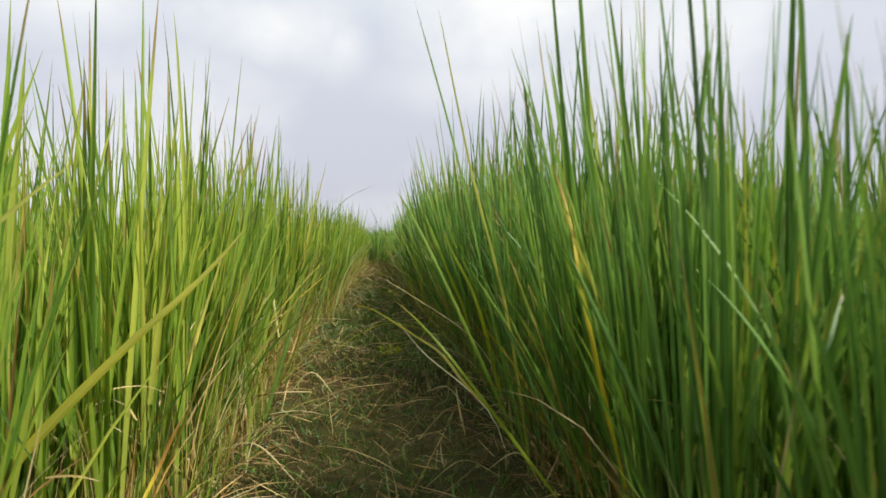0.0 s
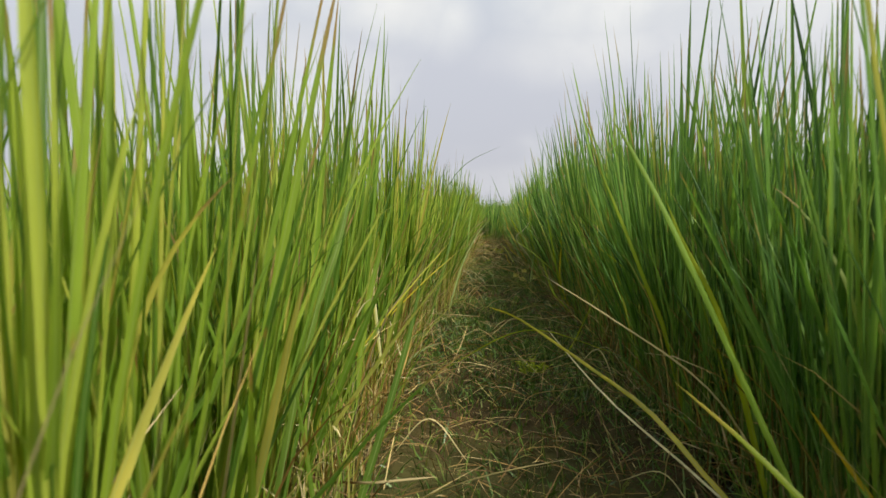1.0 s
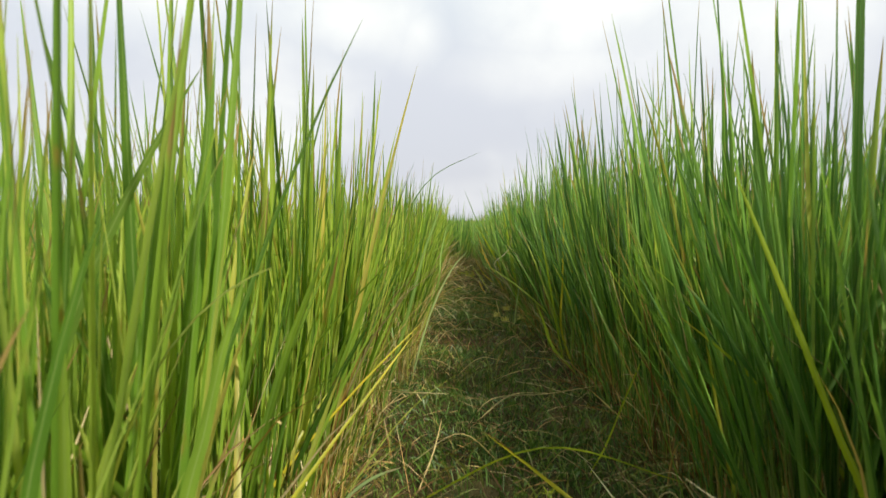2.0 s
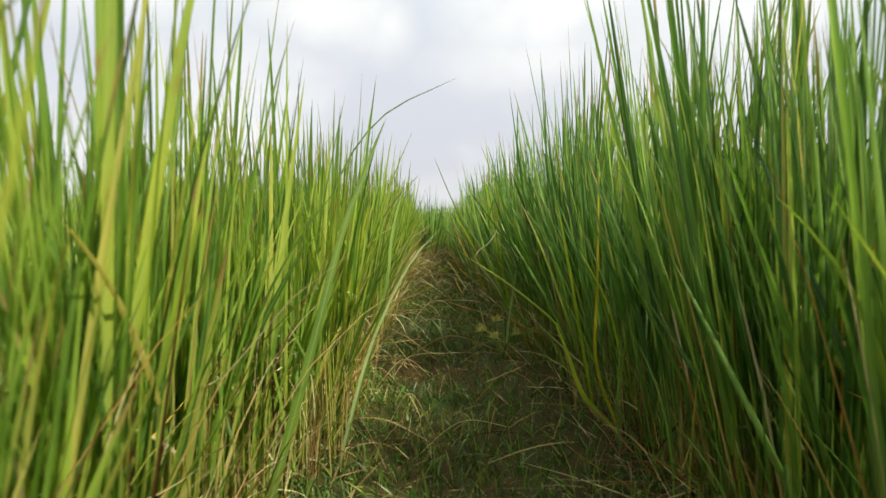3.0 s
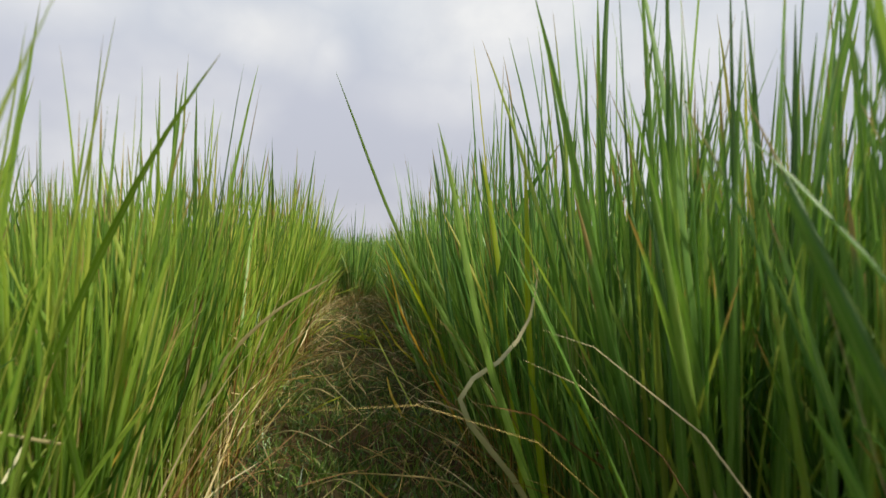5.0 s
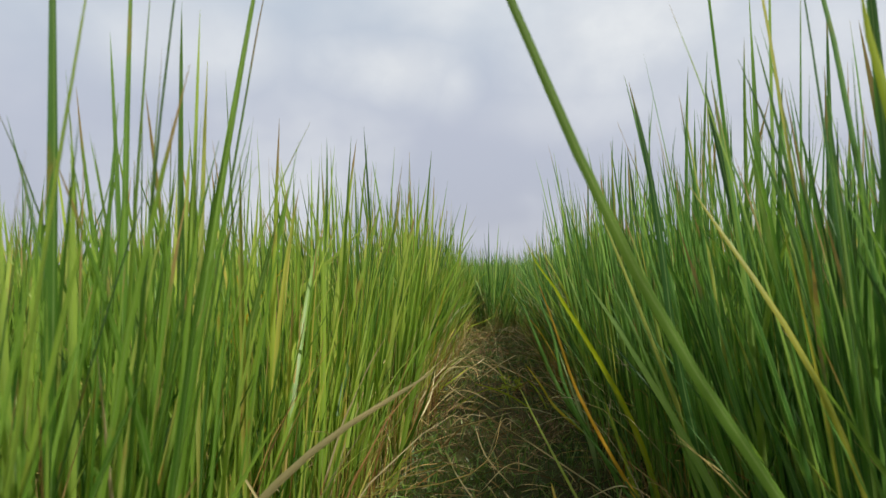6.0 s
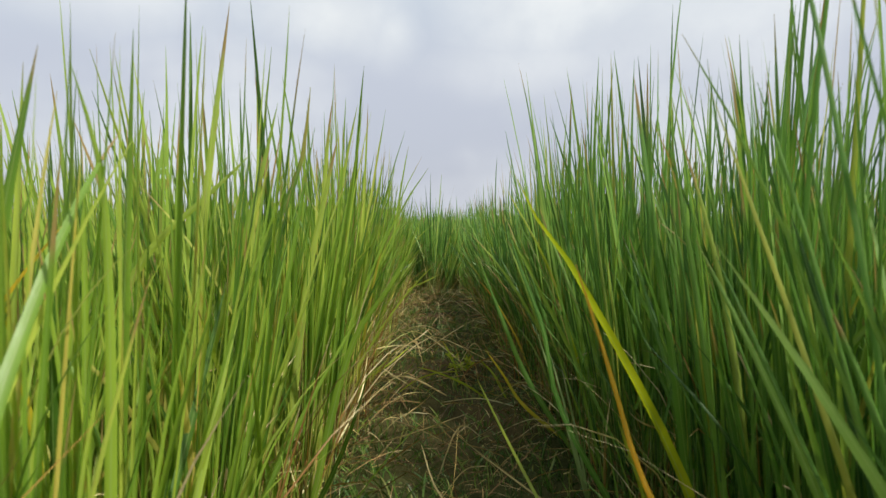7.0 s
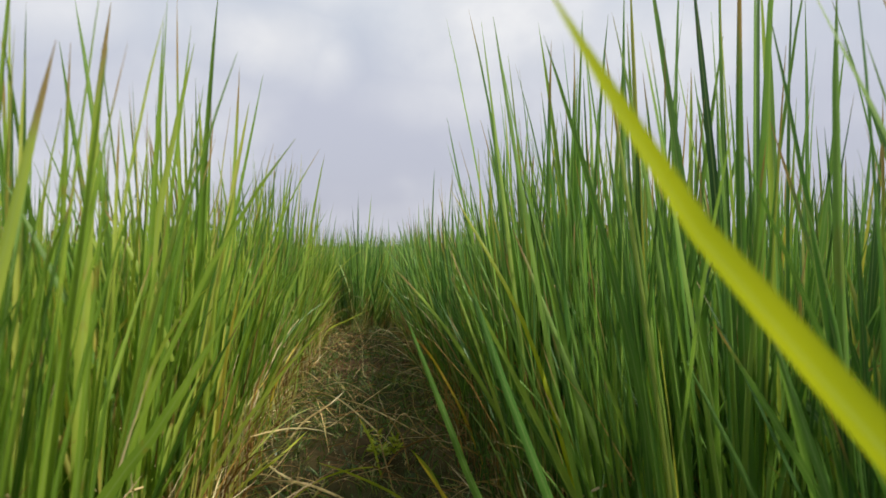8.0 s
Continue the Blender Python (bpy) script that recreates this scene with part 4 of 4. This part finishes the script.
def yellow_weed(x, y, size):
    """A low broad-leaved weed, yellowed."""
    root = tagged(new("yellowed_weed"), "low yellowish leafy weed growing on the path", "weed")
    root.location = (x, y, float(land(x, y)))
    for k in range(7):
        a, r = k * 0.9 + U(-0.3, 0.3), size * U(0.5, 1.0)
        tip = (r * math.cos(a), r * math.sin(a), size * U(0.7, 1.2))
        stem = ribbon("stem", [(0, 0, -0.01), (tip[0] * 0.5, tip[1] * 0.5, tip[2] * 0.7), tip], 0.0026, TURF, root, blunt=0.2, seg=6)
        num = 16
        f = U(0.4, 1, num)[:, None]
        v = blades(np.array([tip]) * f, U(0.014, 0.03, num), U(0, 6.28, num), U(0.5, 1.5, num), U(0, 0.6, num), U(0.005, 0.011, num), U(0, 3.14, num), 4, 0.15, 0.7)
        mesh_object("leaf_sprig", [(*v, 0)], [LIME], stem)
    return root


sedge(0.24, 4.80)
yellow_weed(0.14, 2.78, 0.07)
yellow_weed(0.10, 7.95, 0.06)


def dry_straw(points, width=0.0042):
    ob = ribbon("dry_straw", [(x, y, max(z, float(land(x, y)) + 0.004)) for x, y, z in points], width, STRAW, None, U(-0.5, 0.5), blunt=0.3, seg=12)
    return tagged(ob, "pale bleached rice straw lying across the path", "straw", "straws on the path")


def lay_straw(material, width, foot, tip, arch, bow):
    """A single straw or leaf lying or leaning on the path: width in millimetres, arch upwards and bow sideways in metres."""
    a, c = Vector(foot), Vector(tip)
    along = Vector((c.x - a.x, c.y - a.y, 0)).normalized()
    mid = (a + c) / 2 + Vector((-along.y, along.x, 0)) * bow + Vector((0, 0, arch))
    points = [a, mid, c]
    if a.z > 0.05:
        root = a - along * 0.05
        points.insert(0, Vector((root.x, root.y, 0.0)))
    points[0].z = float(land(points[0].x, points[0].y)) + 0.002
    for q in points[1:]:
        q.z = max(q.z, float(land(q.x, q.y)) + 0.006)
    ob = ribbon("dry_straw" if material in (STRAW, DRY) else "fallen_leaf", points, width / 1000, material, None, U(-0.4, 0.4), blunt=0.35, seg=12)
    label = {STRAW: "pale bleached rice straw arching over the path", DRY: "brown withered rice straw arching over the path", PALE: "grey-green rice leaf bent down onto the path"}
    return tagged(ob, label.get(material, "yellow-green rice leaf bent down onto the path"), "straw", "straws on the path")


lay_straw(STRAW, 5, (0.02, 2.71, 0.07), (0.24, 2.77, 0.08), 0.015, -0.105)
lay_straw(STRAW, 4, (0.10, 2.41, 0.05), (0.29, 2.53, 0.05), 0.010, -0.026)
lay_straw(STRAW, 4, (-0.24, 1.82, 0.03), (0.15, 1.87, 0.11), 0.045, -0.086)
lay_straw(STRAW, 4, (0.20, 1.66, 0.02), (0.33, 1.78, 0.05), 0.025, -0.026)
lay_straw(STRAW, 4, (0.31, 1.87, 0.05), (0.34, 1.85, 0.17), 0.020, -0.019)
lay_straw(STRAW, 6, (0.34, 1.66, 0.02), (0.32, 1.72, 0.13), -0.005, 0.003)
lay_straw(DRY, 6, (-0.30, 1.73, 0.10), (-0.10, 1.75, 0.12), 0.030, -0.061)
lay_straw(STRAW, 5, (0.42, 1.59, 0.05), (0.16, 2.61, 0.21), 0.035, 0.049)
lay_straw(LIME, 5, (-0.18, 2.83, 0.03), (0.42, 2.81, 0.08), 0.105, -0.029)
lay_straw(STRAW, 4, (-0.15, 2.91, 0.02), (-0.10, 3.08, 0.12), 0.000, -0.008)
lay_straw(STRAW, 5, (-0.32, 3.36, 0.10), (-0.08, 3.36, 0.10), 0.010, -0.022)
lay_straw(STRAW, 4, (0.03, 3.41, 0.06), (0.43, 3.55, 0.08), 0.000, -0.005)
lay_straw(STRAW, 4, (-0.29, 3.32, 0.05), (-0.19, 3.34, 0.13), -0.000, 0.020)
lay_straw(DRY, 4, (-0.22, 3.04, 0.02), (-0.25, 3.08, 0.12), 0.000, 0.002)
lay_straw(PALE, 8, (-0.28, 2.79, 0.06), (-0.18, 2.80, 0.11), 0.005, 0.008)
lay_straw(LIME, 7, (0.31, 3.06, 0.05), (0.43, 3.15, 0.26), 0.005, -0.001)
lay_straw(STRAW, 4, (0.54, 3.12, 0.03), (0.65, 3.29, 0.20), 0.005, -0.005)
lay_straw(STRAW, 3, (-0.11, 4.57, 0.06), (0.12, 4.63, 0.06), 0.020, -0.057)
lay_straw(DRY, 6, (0.32, 5.64, 0.04), (0.05, 5.97, 0.05), 0.015, 0.097)
lay_straw(STRAW, 6, (-0.12, 4.74, 0.02), (0.22, 4.70, 0.05), 0.095, -0.131)
lay_straw(STRAW, 6, (-0.25, 4.75, 0.02), (-0.34, 4.74, 0.06), 0.040, 0.065)
lay_straw(STRAW, 4, (-0.00, 4.73, 0.02), (-0.24, 4.88, 0.04), 0.075, 0.055)
lay_straw(STRAW, 4, (-0.27, 4.81, 0.02), (-0.19, 4.82, 0.13), 0.005, 0.012)
lay_straw(STRAW, 7, (-0.20, 4.81, 0.03), (-0.14, 4.77, 0.08), 0.005, -0.005)
lay_straw(STRAW, 4, (-0.06, 5.23, 0.04), (-0.33, 5.13, 0.10), 0.045, 0.087)
lay_straw(STRAW, 4, (-0.17, 5.25, 0.06), (-0.31, 5.44, 0.14), 0.020, 0.034)
lay_straw(STRAW, 4, (-0.29, 5.59, 0.04), (-0.13, 5.69, 0.16), 0.010, 0.007)
lay_straw(DRY, 5, (-0.35, 6.33, 0.10), (0.05, 6.98, 0.16), 0.000, -0.153)
lay_straw(STRAW, 4, (0.27, 5.82, 0.05), (-0.05, 5.91, 0.05), 0.020, 0.018)
lay_straw(PALE, 9, (0.02, 4.82, 0.05), (-0.03, 4.76, 0.16), 0.005, 0.013)
lay_straw(STRAW, 6, (0.21, 5.12, 0.05), (0.18, 5.08, 0.16), 0.005, -0.004)
lay_straw(DRY, 5, (0.36, 4.74, 0.02), (0.26, 4.60, 0.20), -0.010, -0.005)
lay_straw(STRAW, 7, (0.50, 4.66, 0.04), (0.38, 4.63, 0.14), 0.010, 0.009)
lay_straw(STRAW, 4, (-0.29, 5.28, 0.04), (-0.18, 5.76, 0.24), 0.000, -0.040)
lay_straw(STRAW, 5, (-0.31, 7.07, 0.05), (0.08, 7.18, 0.11), 0.010, -0.058)
lay_straw(STRAW, 4, (0.08, 6.45, 0.02), (-0.11, 6.83, 0.10), 0.015, 0.031)
lay_straw(LIME, 7, (0.25, 6.44, 0.02), (0.10, 7.16, 0.20), 0.030, 0.025)
lay_straw(YELLOW, 10, (0.20, 6.44, 0.02), (0.14, 6.52, 0.13), 0.005, 0.019)
lay_straw(STRAW, 4, (0.07, 6.81, 0.02), (-0.03, 6.91, 0.14), 0.000, 0.028)
lay_straw(STRAW, 4, (0.35, 6.71, 0.04), (0.04, 7.08, 0.10), 0.015, 0.056)
lay_straw(LIME, 6, (-0.13, 6.45, 0.02), (-0.00, 6.51, 0.07), 0.005, -0.008)
lay_straw(STRAW, 5, (-0.32, 6.91, 0.04), (-0.18, 7.35, 0.22), 0.010, -0.066)
lay_straw(STRAW, 4, (-0.37, 6.55, 0.12), (-0.27, 6.60, 0.20), 0.010, -0.053)
lay_straw(STRAW, 6, (-0.24, 6.39, 0.06), (-0.34, 6.30, 0.16), 0.010, -0.003)
lay_straw(STRAW, 5, (0.14, 8.00, 0.04), (-0.16, 8.48, 0.07), 0.040, 0.026)
lay_straw(STRAW, 4, (0.18, 6.44, 0.02), (0.23, 6.45, 0.09), 0.005, 0.011)
lay_straw(LIME, 9, (0.32, 6.58, 0.10), (0.27, 6.63, 0.28), 0.010, 0.003)
lay_straw(DRY, 4, (0.50, 6.28, 0.14), (0.39, 6.33, 0.20), 0.000, 0.015)
lay_straw(STRAW, 6, (0.04, 7.63, 0.04), (-0.18, 7.66, 0.07), 0.035, 0.058)
lay_straw(LIME, 7, (0.12, 7.59, 0.05), (-0.06, 7.68, 0.10), 0.015, 0.015)
lay_straw(LIME, 5, (-0.07, 7.68, 0.05), (0.08, 7.69, 0.08), 0.015, -0.011)
lay_straw(STRAW, 6, (-0.07, 8.26, 0.03), (0.14, 8.39, 0.11), 0.010, -0.041)
lay_straw(STRAW, 5, (0.23, 8.09, 0.04), (-0.03, 8.34, 0.07), 0.025, 0.053)
lay_straw(LIME, 7, (-0.23, 7.61, 0.06), (-0.08, 7.72, 0.16), 0.020, -0.036)
lay_straw(STRAW, 6, (-0.14, 8.15, 0.05), (-0.02, 8.24, 0.12), 0.015, -0.034)
lay_straw(LIME, 9, (0.23, 7.64, 0.02), (0.15, 7.68, 0.12), 0.010, -0.000)
lay_straw(LIME, 7, (0.09, 7.86, 0.03), (0.03, 7.85, 0.15), -0.000, 0.016)
lay_straw(LIME, 7, (-0.19, 9.74, 0.08), (0.08, 10.30, 0.17), 0.005, 0.005)
lay_straw(STRAW, 4, (0.03, 9.80, 0.04), (-0.04, 10.09, 0.14), 0.010, 0.001)
lay_straw(DRY, 4, (0.15, 7.95, 0.05), (0.08, 8.25, 0.13), -0.000, 0.011)
lay_straw(DRY, 5, (0.13, 7.86, 0.05), (0.27, 7.90, 0.08), 0.025, -0.035)
lay_straw(STRAW, 5, (-0.06, 7.73, 0.04), (-0.19, 7.81, 0.08), 0.020, 0.069)
for k in range(72):
    y = -0.1 + k * 0.143 + U(-0.1, 0.1)
    lo, hi = float(left_edge(y)), float(right_edge(y))
    x, a, lng = lo + (hi - lo) * U(0.0, 0.95), U(-0.7, 0.7) + (math.pi if U(0, 1) < 0.5 else 0), U(0.10, 0.27)
    c, s, h = math.cos(a), math.sin(a), U(0.02, 0.13)
    dry_straw([(x - c * lng / 2, y - s * lng / 2, 0.01), (x, y, h), (x + c * lng / 2, y + s * lng / 2 + U(-0.05, 0.05), 0.01 + h * U(0, 0.8))], U(0.002, 0.0038))

# broad leaves that cross the upright ones at the crop's edge
fringe(-1, 330, "crossing_leaves", "broad yellow-green rice leaves slanting across the upright ones", LIGHT, (0.22, 0.40), (0.15, 0.7), 0.42, 2.5, (0.006, 0.012))
fringe(1, 200, "crossing_leaves", "broad deep green rice leaves slanting across the upright ones", DEEP, (0.22, 0.40), (0.1, 0.6), 0.42, 2.5, (0.005, 0.011))
fringe(1, 900, "withered_stems", "brown rotting stems tangled at the foot of the rice", LITTER, (0.06, 0.22), (0.0, 1.3), 0.10, 2.5)
